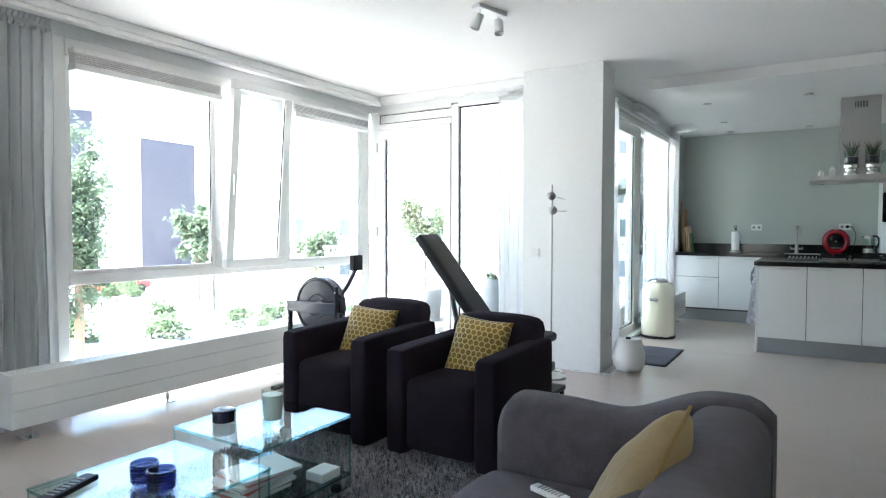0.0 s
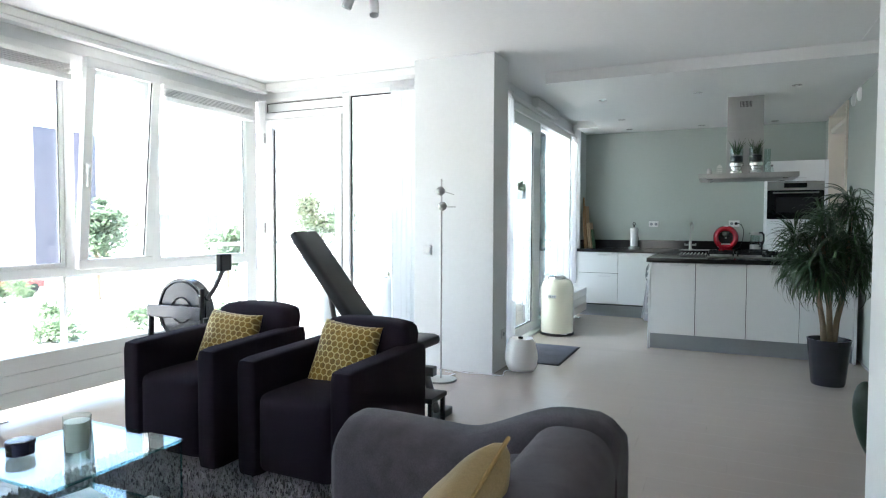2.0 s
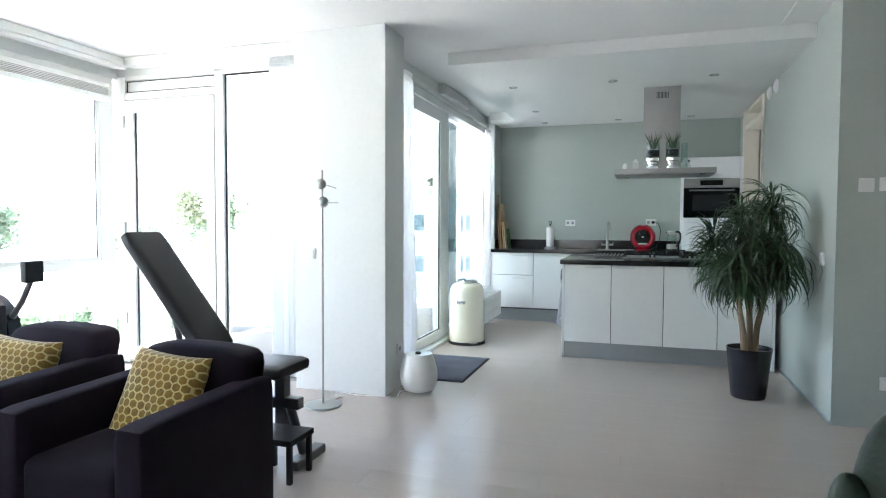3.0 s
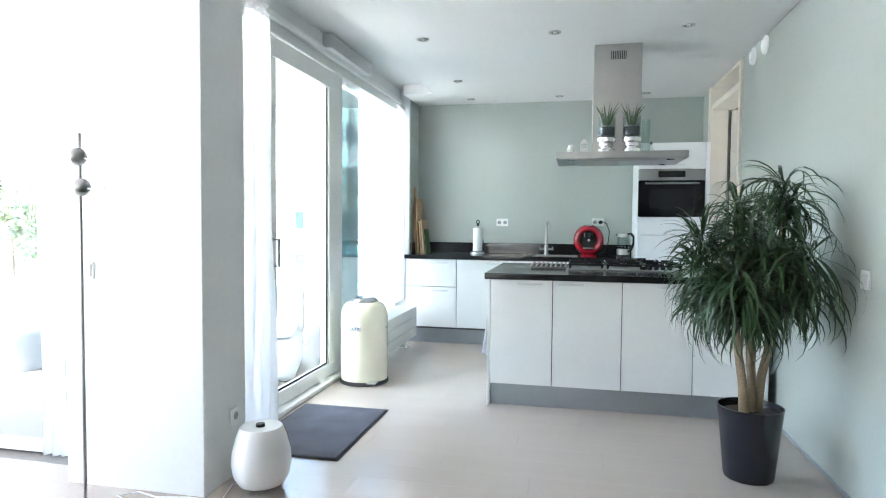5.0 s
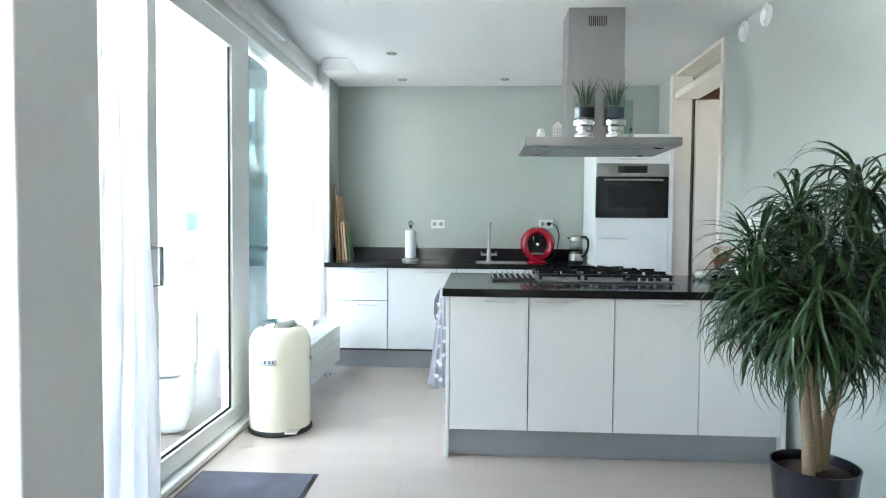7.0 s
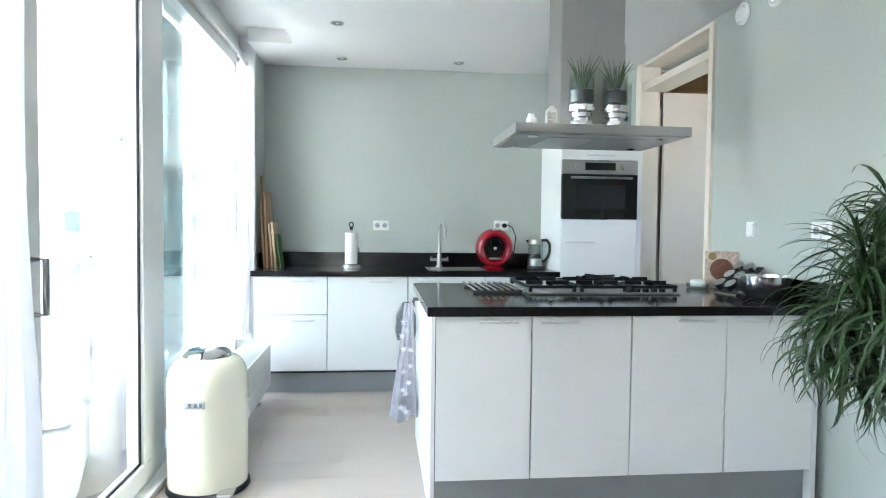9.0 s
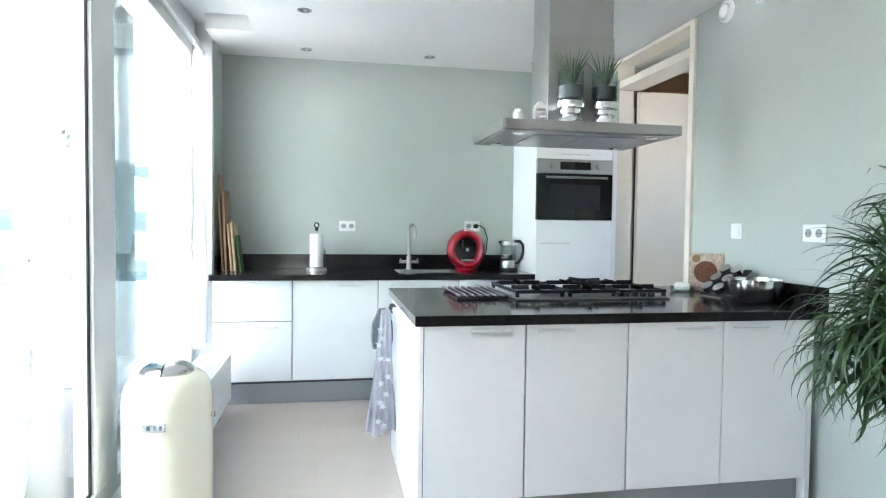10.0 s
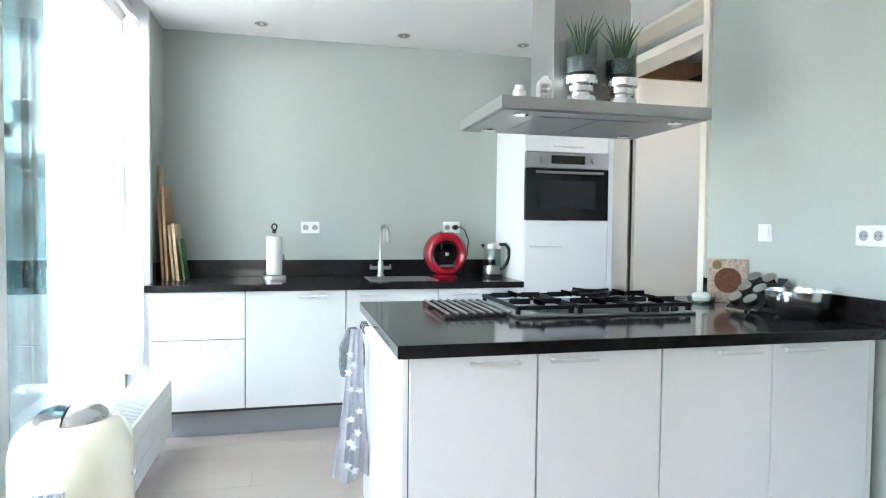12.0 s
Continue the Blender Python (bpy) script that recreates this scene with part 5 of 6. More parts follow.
# ---- kitchen doorway side: bin, mat, humidifier, plant ----
bn = thing("pedal_bin", (-1.285, 7.55, 0), "cream enamel pedal bin with a domed push lid", "bin")
part("base_ring", bm_lathe([(0.188, 0.0), (0.192, 0.006), (0.190, 0.022), (0.182, 0.028)], 48), M["rubber"], bn)
part("body", bm_lathe([(0.181, 0.0285), (0.183, 0.05), (0.183, 0.50)] + [(0.183 - 0.062 * (1 - math.cos(a)), 0.50 + 0.125 * math.sin(a)) for a in [math.pi / 2 * k / 8 for k in range(1, 9)]] + [(0.118, 0.630)], 48), M["cream"], bn)
for s in (-1, 1):
    fl = bm_lathe([(0.112 * math.cos(a), 0.632 + 0.045 * math.sin(a)) for a in [math.pi / 2 * k / 6 for k in range(6)]] + [(0.004, 0.677)], 32)
    for v in fl.verts:
        if s * v.co.x < 0.004:
            v.co.x = s * 0.004
    part("lid_flap", fl, M["silver"], bn, "brushed steel lid flap")
part("badge", bm_box(-0.055, -0.192, 0.425, 0.035, -0.180, 0.460, 0.003), M["silver"], bn, "small silver name plate")
for x in (-0.035, -0.010, 0.012):
    part("badge_mark", bm_box(x, -0.1935, 0.434, x + 0.012, -0.1915, 0.452), M["plinth"], bn)
part("pedal", bm_box(0.09, -0.215, 0.03, 0.16, -0.13, 0.042, 0.004), M["chrome"], bn, "chrome pedal")
part("side_knob", bm_tube([(0.18, -0.02, 0.44), (0.195, -0.022, 0.44)], 0.012, 12), M["chrome"], bn)
mt = thing("doormat", (0, 0, 0), "dark grey fibre doormat on the floor", "doormat")
part("border", bm_box(-1.46, 5.96, 0.001, -0.87, 6.86, 0.006, 0.002), M["rubber"], mt)
part("fibre_top", bm_box(-1.445, 5.975, 0.0062, -0.885, 6.845, 0.012, 0.003), M["mat"], mt)
hu = thing("humidifier", (-1.10, 5.585, 0), "white egg-shaped air humidifier on small feet", "humidifier")
prof = [(0.07, 0.022), (0.105, 0.03), (0.128, 0.07), (0.138, 0.125), (0.133, 0.18), (0.115, 0.25), (0.100, 0.288), (0.095, 0.296), (0.085, 0.292), (0.02, 0.288)]
part("body", bm_lathe(prof, 40), M["white_plastic"], hu)
part("nozzle", bm_lathe([(0.022, 0.289), (0.02, 0.303), (0.012, 0.305)], 16, True, (-0.01, 0.01)), M["black"], hu)
for k in range(3):
    a = 2 * math.pi * k / 3 + 0.5
    part("foot", bm_lathe([(0.012, 0), (0.016, 0.03)], 10, True, (0.085 * math.cos(a), 0.085 * math.sin(a))), M["chrome"], hu)
solid("power_cable", bm_tube([(-1.19, 5.66, 0.006), (-1.24, 5.56, 0.006), (-1.20, 5.40, 0.006), (-1.36, 5.40, 0.006), (-1.5, 5.37, 0.006), (-1.62, 5.40, 0.006), (-1.68, 5.34, 0.006), (-1.58, 5.30, 0.006), (-1.62, 5.15, 0.006)], 0.004, 6), M["white_plastic"], "thin white power cable along the pillar", "cable", kind="")

fl = thing("floor_lamp", (-1.61, 5.08, 0), "slim steel floor lamp with two swivel spots", "floor lamp")
part("base", bm_lathe([(0.125, 0), (0.128, 0.004), (0.125, 0.014), (0.02, 0.018)], 40), M["steel"], fl)
part("pole", bm_tube([(0, 0, 0.015), (0, 0, 1.60)], 0.007, 12), M["steel"], fl)
for z, dx in ((1.505, 0.0), (1.385, 0.015)):
    hd_ = bm_lathe([(0.006, -0.036), (0.024, -0.034), (0.034, -0.016), (0.036, 0.0), (0.029, 0.016), (0.010, 0.026)], 24)
    hd_.transform(pose(dx, -0.01, z, 100, 0, 60))
    part("lamp_head", hd_, M["steel"], fl)
    part("grip_rod", bm_tube([(dx + 0.03, -0.01, z - 0.005), (dx + 0.115, -0.02, z - 0.03 if dx == 0 else z - 0.006)], 0.0035, 6), M["steel"], fl)

# corner plant
pl = thing("dragon_tree", (1.19, 6.25, 0), "bushy dragon tree with drooping dark leaves in a ribbed pot", "house plant")
pot = bmesh.new()
rings = []
for r, z in ((0.112, 0.002), (0.118, 0.02), (0.150, 0.345), (0.153, 0.36), (0.146, 0.36), (0.140, 0.32)):
    ring = []
    for i in range(72):
        a = 2 * math.pi * i / 72
        rib = 1 + (0.010 * math.cos(a * 12) if z < 0.34 else 0)
        ring.append(pot.verts.new((r * rib * math.cos(a), r * rib * math.sin(a), z)))
    rings.append(ring)
for a, b in zip(rings, rings[1:]):
    for i in range(72):
        pot.faces.new((a[i], a[(i + 1) % 72], b[(i + 1) % 72], b[i]))
pot.faces.new(rings[0][::-1])
part("pot", pot, M["pot"], pl, "dark aubergine ribbed pot")
part("soil", bm_lathe([(0.138, 0.30), (0.136, 0.325), (0.01, 0.335)], 28), M["soil"], pl)
stems = [[(0.0, 0, 0.31), (0.0, 0, 0.5), (-0.01, 0.02, 0.75), (-0.04, 0.04, 0.98), (-0.07, 0.05, 1.25)],
         [(0.035, 0.02, 0.31), (0.050, 0.02, 0.50), (0.085, 0.0, 0.70), (0.10, -0.03, 0.95), (0.12, -0.02, 1.34)],
         [(-0.035, -0.03, 0.31), (-0.05, -0.04, 0.48), (-0.075, -0.06, 0.62), (-0.10, -0.05, 0.85), (-0.16, -0.03, 1.1)]]
for s in stems:
    part("trunk", bm_tube(s, 0.03, 12, None, [0.024, 0.021, 0.019, 0.015, 0.010]), M["trunk"], pl)


def leaf_mesh(k):
    """A long strap leaf that arches from the origin outwards along x and droops at its tip."""
    rnd = random.Random(100 + k)
    l, arch, droop = rnd.uniform(0.25, 0.44), rnd.uniform(0.25, 0.75), rnd.uniform(0.5, 1.3)
    v, f = [], []
    n = 7
    x = z = 0.0
    ang = arch
    for i in range(n + 1):
        u = i / n
        w = 0.0098 * (0.35 + 1.3 * u if u < 0.4 else 0.87 * (1 - (u - 0.4) / 0.62))
        v += [(x, -w, z + 0.25 * w), (x, 0, z), (x, w, z + 0.25 * w)]
        x += l / n * math.cos(ang)
        z += l / n * math.sin(ang)
        ang -= droop * 2.4 / n * (0.5 + u)
        ang = max(ang, -1.5)
    for i in range(n):
        a = i * 3
        f += [(a, a + 3, a + 4, a + 1), (a + 1, a + 4, a + 5, a + 2)]
    me = bpy.data.meshes.new("leaf")
    me.from_pydata(v, [], f)
    me.materials.append(M["leaf"])
    return me


leaves = [leaf_mesh(k) for k in range(10)]
rnd = random.Random(21)
heads = [((-0.07, 0.05, 1.32), 0.9), ((0.12, -0.02, 1.42), 0.95), ((-0.26, -0.06, 1.17), 0.85), ((0.02, 0.0, 1.16), 1.05), ((0.20, -0.12, 1.10), 0.95), ((-0.10, -0.18, 1.00), 1.0),
         ((0.10, 0.16, 1.04), 1.0), ((-0.20, 0.10, 0.96), 0.95), ((0.16, 0.02, 0.96), 1.0), ((-0.04, -0.04, 0.92), 1.0)]
big_v, big_f = [], []
for k in range(1700):
    (hx, hy, hz), sc_ = heads[k % 10]
    yaw = rnd.uniform(0, 360)
    lift = rnd.choice((rnd.uniform(-90, -25), rnd.uniform(-75, 10), rnd.uniform(-35, 40)))
    if k % 10 in (0, 1, 2) and k % 3 == 0:
        lift = rnd.uniform(-15, 70)
    m = pose(hx, hy, hz + rnd.uniform(-0.16, 0.05), 0, 0, yaw) @ pose(rnd.uniform(0.0, 0.03), 0, 0, rnd.uniform(-30, 30), -lift * 0.8, 0) @ Matrix.Scale(sc_ * rnd.uniform(0.7, 1.1), 4)
    me = leaves[k % 10]
    tip = m @ me.vertices[-2].co
    if tip.x > 0.35 or (Vector((tip.x, tip.y)).length > 0.50) or tip.z > 1.66 or tip.z < 0.56:
        continue
    if k < 280:
        lf = new("leaf", me)
        lf.parent = pl
        lf.matrix_local = m
    else:
        b0 = len(big_v)
        big_v += [tuple(m @ v.co) for v in me.vertices]
        big_f += [tuple(b0 + i for i in p_.vertices) for p_ in me.polygons]
me = bpy.data.meshes.new("foliage")
me.from_pydata(big_v, [], big_f)
me.materials.append(M["leaf"])
fo = new("foliage", me)
fo.parent = pl
fo["kind"] = "stuff"

# cactus behind the partition end
ca = thing("cactus", (0.842, 2.50, 0), "tall dark green pad cactus in a pot", "cactus")
part("pot", bm_lathe([(0.11, 0), (0.115, 0.01), (0.14, 0.28), (0.145, 0.30), (0.13, 0.30), (0.125, 0.26), (0.02, 0.26)], 28), M["zinc"], ca)
for c, r, rot in (((0.03, 0, 0.50), (0.070, 0.04, 0.25), 0), ((-0.030, 0.0, 0.830), (0.050, 0.035, 0.125), 6), ((-0.068, -0.01, 0.745), (0.044, 0.035, 0.11), -12), ((0.07, 0.02, 0.80), (0.055, 0.03, 0.14), 12)):
    pd = bmesh.new()
    bmesh.ops.create_uvsphere(pd, u_segments=20, v_segments=14, radius=1.0)
    pd.transform(pose(*c, 0, rot, 0) @ Matrix.Diagonal((*r, 1)))
    part("pad", pd, M["cactus"], ca)

# ---- curtains and blinds ----
def curtain(name, loc, rz, l, h, folds, depth, seed, mat, label, flare=0.0, bands=()):
    c = thing(name, loc, label, "curtain", rz)
    part("cloth", bm_curtain(l, h - 0.09, folds, depth, seed, 0, flare), mat, c)
    for z in bands:
        part("woven_band", bm_curtain(l, h - 0.09, folds, depth, seed, 0, flare, 0.001, 2, z, z + 0.014, -0.002), mat, c, "denser woven band")
    hd_ = bm_curtain(l * 0.98, 0.088, folds * 2, depth * 0.45, seed + 1, 0, 0)
    hd_.transform(Matrix.Translation((0, 0, h - 0.089)))
    part("pleat_tape", hd_, mat, c)
    return c


curtain("curtain", (-3.85, 2.00, 0.02), 90, 0.62, 2.52, 10, 0.035, 1, M["curtain_grey"], "grey pleated curtain drawn aside at the long window")
curtain("curtain", (-2.235, 5.63, 0.03), 0, 0.29, 2.51, 6, 0.03, 2, M["curtain_white"], "white pleated curtain beside the pillar")
curtain("curtain", (-1.41, 6.13, 0.03), 90, 0.22, 2.46, 4, 0.036, 6, M["sheer"], "sheer white curtain beside the sliding door", 0.75, (0.16, 0.36, 0.56, 0.76))
curtain("curtain", (-1.475, 9.20, 0.42), 90, 0.26, 2.04, 5, 0.026, 9, M["sheer"], "sheer white curtain at the kitchen window", 0.0, (0.2, 0.5, 0.8))
solid("curtain_rail", bm_box(-3.87, -1.2, 2.555, -3.81, 5.65, 2.5845, 0.004), M["frame_white"], "white curtain rail board under the ceiling", "rail", kind="")
solid("trim_cornice", bm_box(-3.995, -1.5, 2.585, -3.80, 5.70, 2.648, 0.008), M["frame_white"], "white ceiling box over the long window", "trim")
solid("trim_cornice_north", bm_box(-3.79, 5.60, 2.575, -2.07, 5.725, 2.648, 0.008), M["frame_white"], "white ceiling box over the balcony door", "trim")


def blind(y0, y1, label):
    """A blind drawn up: a deep pale bottom rail under a packed stack of slats and a head box."""
    b = thing("roller_blind", (-3.985, y0, 2.275), label, "blind", group="window blinds")
    w = y1 - y0
    part("bottom_rail", bm_box(0, 0, 0, 0.095, w, 0.045, 0.006, 3), M["frame_white"], b)
    part("stack", bm_box(0.01, 0.006, 0.0455, 0.060, w - 0.006, 0.1115), M["radiator"], b)
    for k in range(5):
        part("slat", bm_box(0.008, 0.004, 0.050 + k * 0.0125, 0.088, w - 0.004, 0.056 + k * 0.0125, 0.001), M["frame_white"], b)
    part("head_box", bm_box(0, 0, 0.112, 0.080, w, 0.150, 0.006, 3), M["frame_white"], b)
    return b


blind(2.47, 3.64, "white venetian blind drawn up over the wide pane")
blind(4.46, 5.56, "white venetian blind drawn up near the corner")

# track spot on the living ceiling
ts = thing("ceiling_spotlight", (-1.56, 3.84, CEIL), "white ceiling spotlight bar with two swivel heads", "ceiling light", 76)
part("bar", bm_box(-0.135, -0.035, -0.026, 0.135, 0.035, -0.0005, 0.004), M["white_plastic"], ts)
for x, t in ((-0.09, 18), (0.09, -12)):
    part("joint", bm_tube([(x, 0, -0.027), (x, 0, -0.06)], 0.007, 8), M["silver"], ts)
    sh = bm_lathe([(0.008, 0.0), (0.028, -0.004), (0.030, -0.01), (0.031, -0.10), (0.027, -0.10), (0.024, -0.075)], 24)
    sh.transform(pose(x, 0, -0.052, t, 12, 0))
    part("lamp_head", sh, M["white_plastic"], ts)

# ---- rowing machine and bench ----
er = thing("rowing_machine", (-3.42, 4.32, 0), "dark grey rowing machine with a caged flywheel", "rowing machine")
er.matrix_world = nearer(0.88) @ pose(-3.42, 4.32, 0)
wheel = bm_tube([(-0.06, -0.03, 0.56), (0.025, -0.03, 0.56)], 0.25, 48)
bmesh.ops.bevel(wheel, geom=[e for e in wheel.edges if e.is_manifold and e.calc_face_angle(0) > 1.0], offset=0.02, segments=2, profile=0.5, affect="EDGES")
wm = pose(0, 0, 0, 0, 0, -88) @ Matrix.Scale(-1, 4, (1, 0, 0))
wheel.transform(wm)
part("flywheel_housing", wheel, M["erg"], er)
for r in (0.10, 0.225):
    lp = [(-0.066, r * math.cos(a) - 0.03, 0.56 + r * math.sin(a)) for a in [2 * math.pi * k / 32 for k in range(33)]]
    t = bm_tube(lp, 0.005, 6)
    t.transform(wm)
    part("cage_ring", t, M["black"], er)
t = bm_tube([(-0.062, 0, 0.56), (-0.10, 0, 0.56)], 0.045, 24)
t.transform(wm)
part("hub", t, M["dark_steel"], er)
t = bm_box(-0.125, -0.33, 0.50, -0.106, 0.22, 0.60, 0.006)
t.transform(wm)
part("side_beam", t, M["erg"], er)
t = bm_box(-0.105, 0.19, 0.36, -0.067, 0.215, 0.74, 0.006)
t.transform(wm)
upr = part("upright_plate", t, M["black"], er)
for z in (0.42, 0.56, 0.69):
    t = bm_tube([(-0.106, 0.2025, z), (-0.109, 0.2025, z)], 0.007, 10)
    t.transform(wm)
    part("bolt", t, M["silver"], upr)
for y in (-0.30, 0.26):
    t = bm_tube([(-0.105, y, 0.52), (-0.105, y * 1.1, -0.16)], 0.022, 10)
    t.transform(wm)
    part("leg", t, M["black"], er)
t = bm_box(-0.30, -0.36, -0.169, 0.30, -0.30, -0.134, 0.01)
t.transform(wm)
part("front_foot", t, M["black"], er)
t = bm_tube([(-0.02, 0.20, 0.66), (-0.02, 0.28, 0.76), (-0.02, 0.36, 0.90)], 0.018, 10)
t.transform(wm)
part("monitor_arm", t, M["dark_steel"], er)
t = bm_box(-0.075, 0.335, 0.88, 0.045, 0.385, 1.01, 0.008)
t.transform(wm)
part("monitor", t, M["black"], er)
t = bm_box(-0.03, 0.22, 0.30, 0.03, 1.0, 0.38, 0.01)
t.transform(wm)
part("rail", t, M["steel"], er)

be = thing("weight_bench", (-1.53, 4.16, 0), "black padded weight bench with a raised backrest", "weight bench")
bp = soft_box(-0.40, -0.14, -0.035, 0.40, 0.14, 0.035, 0.028)
bp.transform(pose(-0.47, 0.0, 0.87, 0, 51, 0))
part("backrest", bp, M["black"], be, "black padded backrest")
sp_ = soft_box(-0.19, -0.16, 0.455, 0.27, 0.16, 0.525, 0.03)
part("seat", sp_, M["black"], be, "black padded seat")
part("spine", bm_box(-0.55, -0.03, 0.28, 0.30, 0.03, 0.34, 0.006), M["dark_steel"], be)
part("seat_post", bm_box(0.16, -0.03, 0.16, 0.22, 0.03, 0.455, 0.005), M["dark_steel"], be)
part("front_leg", bm_tube([(0.22, 0, 0.33), (0.315, 0, 0.05)], 0.025, 8), M["dark_steel"], be)
part("rear_leg", bm_tube([(-0.45, 0, 0.30), (-0.58, 0, 0.05)], 0.025, 8), M["dark_steel"], be)
part("front_foot", bm_box(0.28, -0.12, 0.0, 0.35, 0.17, 0.05, 0.008), M["dark_steel"], be)
part("rear_foot", bm_box(-0.62, -0.26, 0.0, -0.55, 0.26, 0.05, 0.008), M["dark_steel"], be)
part("back_support", bm_tube([(-0.40, 0, 0.31), (-0.52, 0, 0.86)], 0.018, 8), M["dark_steel"], be)
sb_ = thing("step_stool", (-1.22, 3.98, 0), "low black metal step behind an armchair", "step stool")
part("step", bm_box(-0.14, -0.10, 0.185, 0.10, 0.12, 0.215, 0.005), M["black"], sb_)
for x in (-0.12, 0.08):
    for y in (-0.08, 0.10):
        part("leg", bm_box(x - 0.012, y - 0.012, 0.0, x + 0.012, y + 0.012, 0.1845, 0.002), M["black"], sb_)

# ---- things on the glass tables ----
cd = thing("candle_glass", (-1.698, 2.104, 0.38), "tall glass tumbler with a white candle", "candle")
part("glass", bm_lathe([(0.040, 0.0005), (0.041, 0.004), (0.047, 0.17), (0.045, 0.17), (0.039, 0.008), (0.002, 0.006)], 28, False), M["clear_glass"], cd)
part("candle", bm_lathe([(0.036, 0.045), (0.043, 0.15), (0.02, 0.152)], 24), M["wax"], cd)
tn = thing("tin", (-1.965, 2.065, 0.38), "round dark navy tin with a lid", "tin")
part("tin_body", bm_lathe([(0.045, 0.0005), (0.047, 0.003), (0.047, 0.035), (0.046, 0.036)], 32), M["navy"], tn)
part("lid", bm_lathe([(0.049, 0.0365), (0.050, 0.05), (0.046, 0.054), (0.01, 0.055)], 32), M["navy"], tn)
for x, y in ((-1.643, 1.482), (-1.54, 1.475)):
    vt = thing("tealight_holder", (x, y, 0.38), "dimpled cobalt glass tealight holder", "candle holder", group="blue tealights")
    bv = bm_lathe([(0.034, 0.0005), (0.040, 0.006), (0.042, 0.03), (0.044, 0.072), (0.040, 0.072), (0.037, 0.012), (0.002, 0.010)], 32, False)
    for v in bv.verts:
        r = Vector((v.co.x, v.co.y)).length
        if r > 0.0395:
            a = math.atan2(v.co.y, v.co.x)
            v.co.x *= 1 + 0.02 * math.cos(16 * a)
            v.co.y *= 1 + 0.02 * math.cos(16 * a)
    part("glass", bv, M["blue_glass"], vt)
    for k in range(5):
        lp = [((0.0425 + 0.0006 * k) * math.cos(a), (0.0425 + 0.0006 * k) * math.sin(a), 0.014 + 0.012 * k) for a in [2 * math.pi * i / 24 for i in range(25)]]
        part("bead_ring", bm_tube(lp, 0.0025, 5), M["blue_glass"], vt)
remote((-1.79, 1.31, 0.38), 20, M["black"], "black remote control on a glass table", 0.21, 0.055)
rnd = random.Random(31)
z = 0.113
for k in range(9):
    mg = thing("magazine", (-1.76 + rnd.uniform(-0.02, 0.02), 2.06 + rnd.uniform(-0.02, 0.02), z), "glossy magazine in a stack on the table shelf", "magazine", rnd.uniform(-12, 12), "magazine stack")
    h = rnd.uniform(0.006, 0.014)
    part("cover", bm_box(-0.105, -0.14, h - 0.001, 0.105, 0.14, h), M[("mag_white", "mag_red", "mag_blue")[k % 3 if k < 8 else 0]], mg)
    part("pages", bm_box(-0.104, -0.139, 0.0, 0.104, 0.139, h - 0.0011), M["paper"], mg)
    z += h
solid("tissue_box", bm_box(-1.66, 2.26, 0.1125, -1.56, 2.38, 0.155, 0.006), M["white_plastic"], "white open tissue box on a low glass shelf", "box", kind="")
for x, y in ((-1.57, 1.52), (-1.47, 1.60)):
    solid("glass_ornament", bm_lathe([(0.03, 0.1125), (0.036, 0.12), (0.034, 0.15), (0.02, 0.165), (0.004, 0.168)], 16, True, (x, y)), M["clear_glass"], "small clear glass ornament on a low shelf", "ornament", kind="")

# ---- balcony ----
solid("balcony_floor", bm_box(-4.9, 5.93, -0.22, -1.74, 10.6, -0.04), M["deck"], "pale grey balcony floor", "balcony")
bal = thing("balcony_railing", (0, 0, 0), "white balcony railing with pale glass panels", "railing")
for k in range(5):
    part("post", bm_box(-4.90, 5.95 + k * 1.14, -0.04, -4.86, 5.99 + k * 1.14, 0.98, 0.004), M["frame_white"], bal)
part("top_rail", bm_box(-4.91, 5.93, 0.98, -4.85, 10.6, 1.02, 0.006), M["frame_white"], bal)
for k in range(4):
    part("panel", bm_box(-4.885, 6.0 + k * 1.14, 0.06, -4.877, 7.08 + k * 1.14, 0.95), M["pane"], bal)
sc_ = thing("privacy_screen", (0, 0, 0), "teal glass screen across the balcony", "screen")
part("frame", bm_box(-4.8, 10.50, -0.04, -4.74, 10.56, 2.3, 0.004), M["frame_white"], sc_)
part("frame", bm_box(-1.84, 10.50, -0.04, -1.78, 10.56, 2.3, 0.004), M["frame_white"], sc_)
for k in range(3):
    part("panel", bm_box(-4.73 + k * 0.965, 10.52, 0.05, -3.78 + k * 0.965, 10.53, 1.75), M["screen_pane"], sc_)
part("top_rail", bm_box(-4.74, 10.50, 1.752, -1.84, 10.56, 1.79, 0.004), M["frame_white"], sc_)
solid("balcony_soffit", bm_box(-2.7, 5.93, 2.72, -1.74, 10.6, 2.95), M["ceiling"], "white underside of the balcony above", "balcony")
# slab out of view, added to keep most of the sun off the long window
solid("eaves", bm_box(-5.0, 1.5, 2.72, -4.25, 5.93, 2.95), M["facade_white"], "white slab added out of view to shade the long window", "eaves")

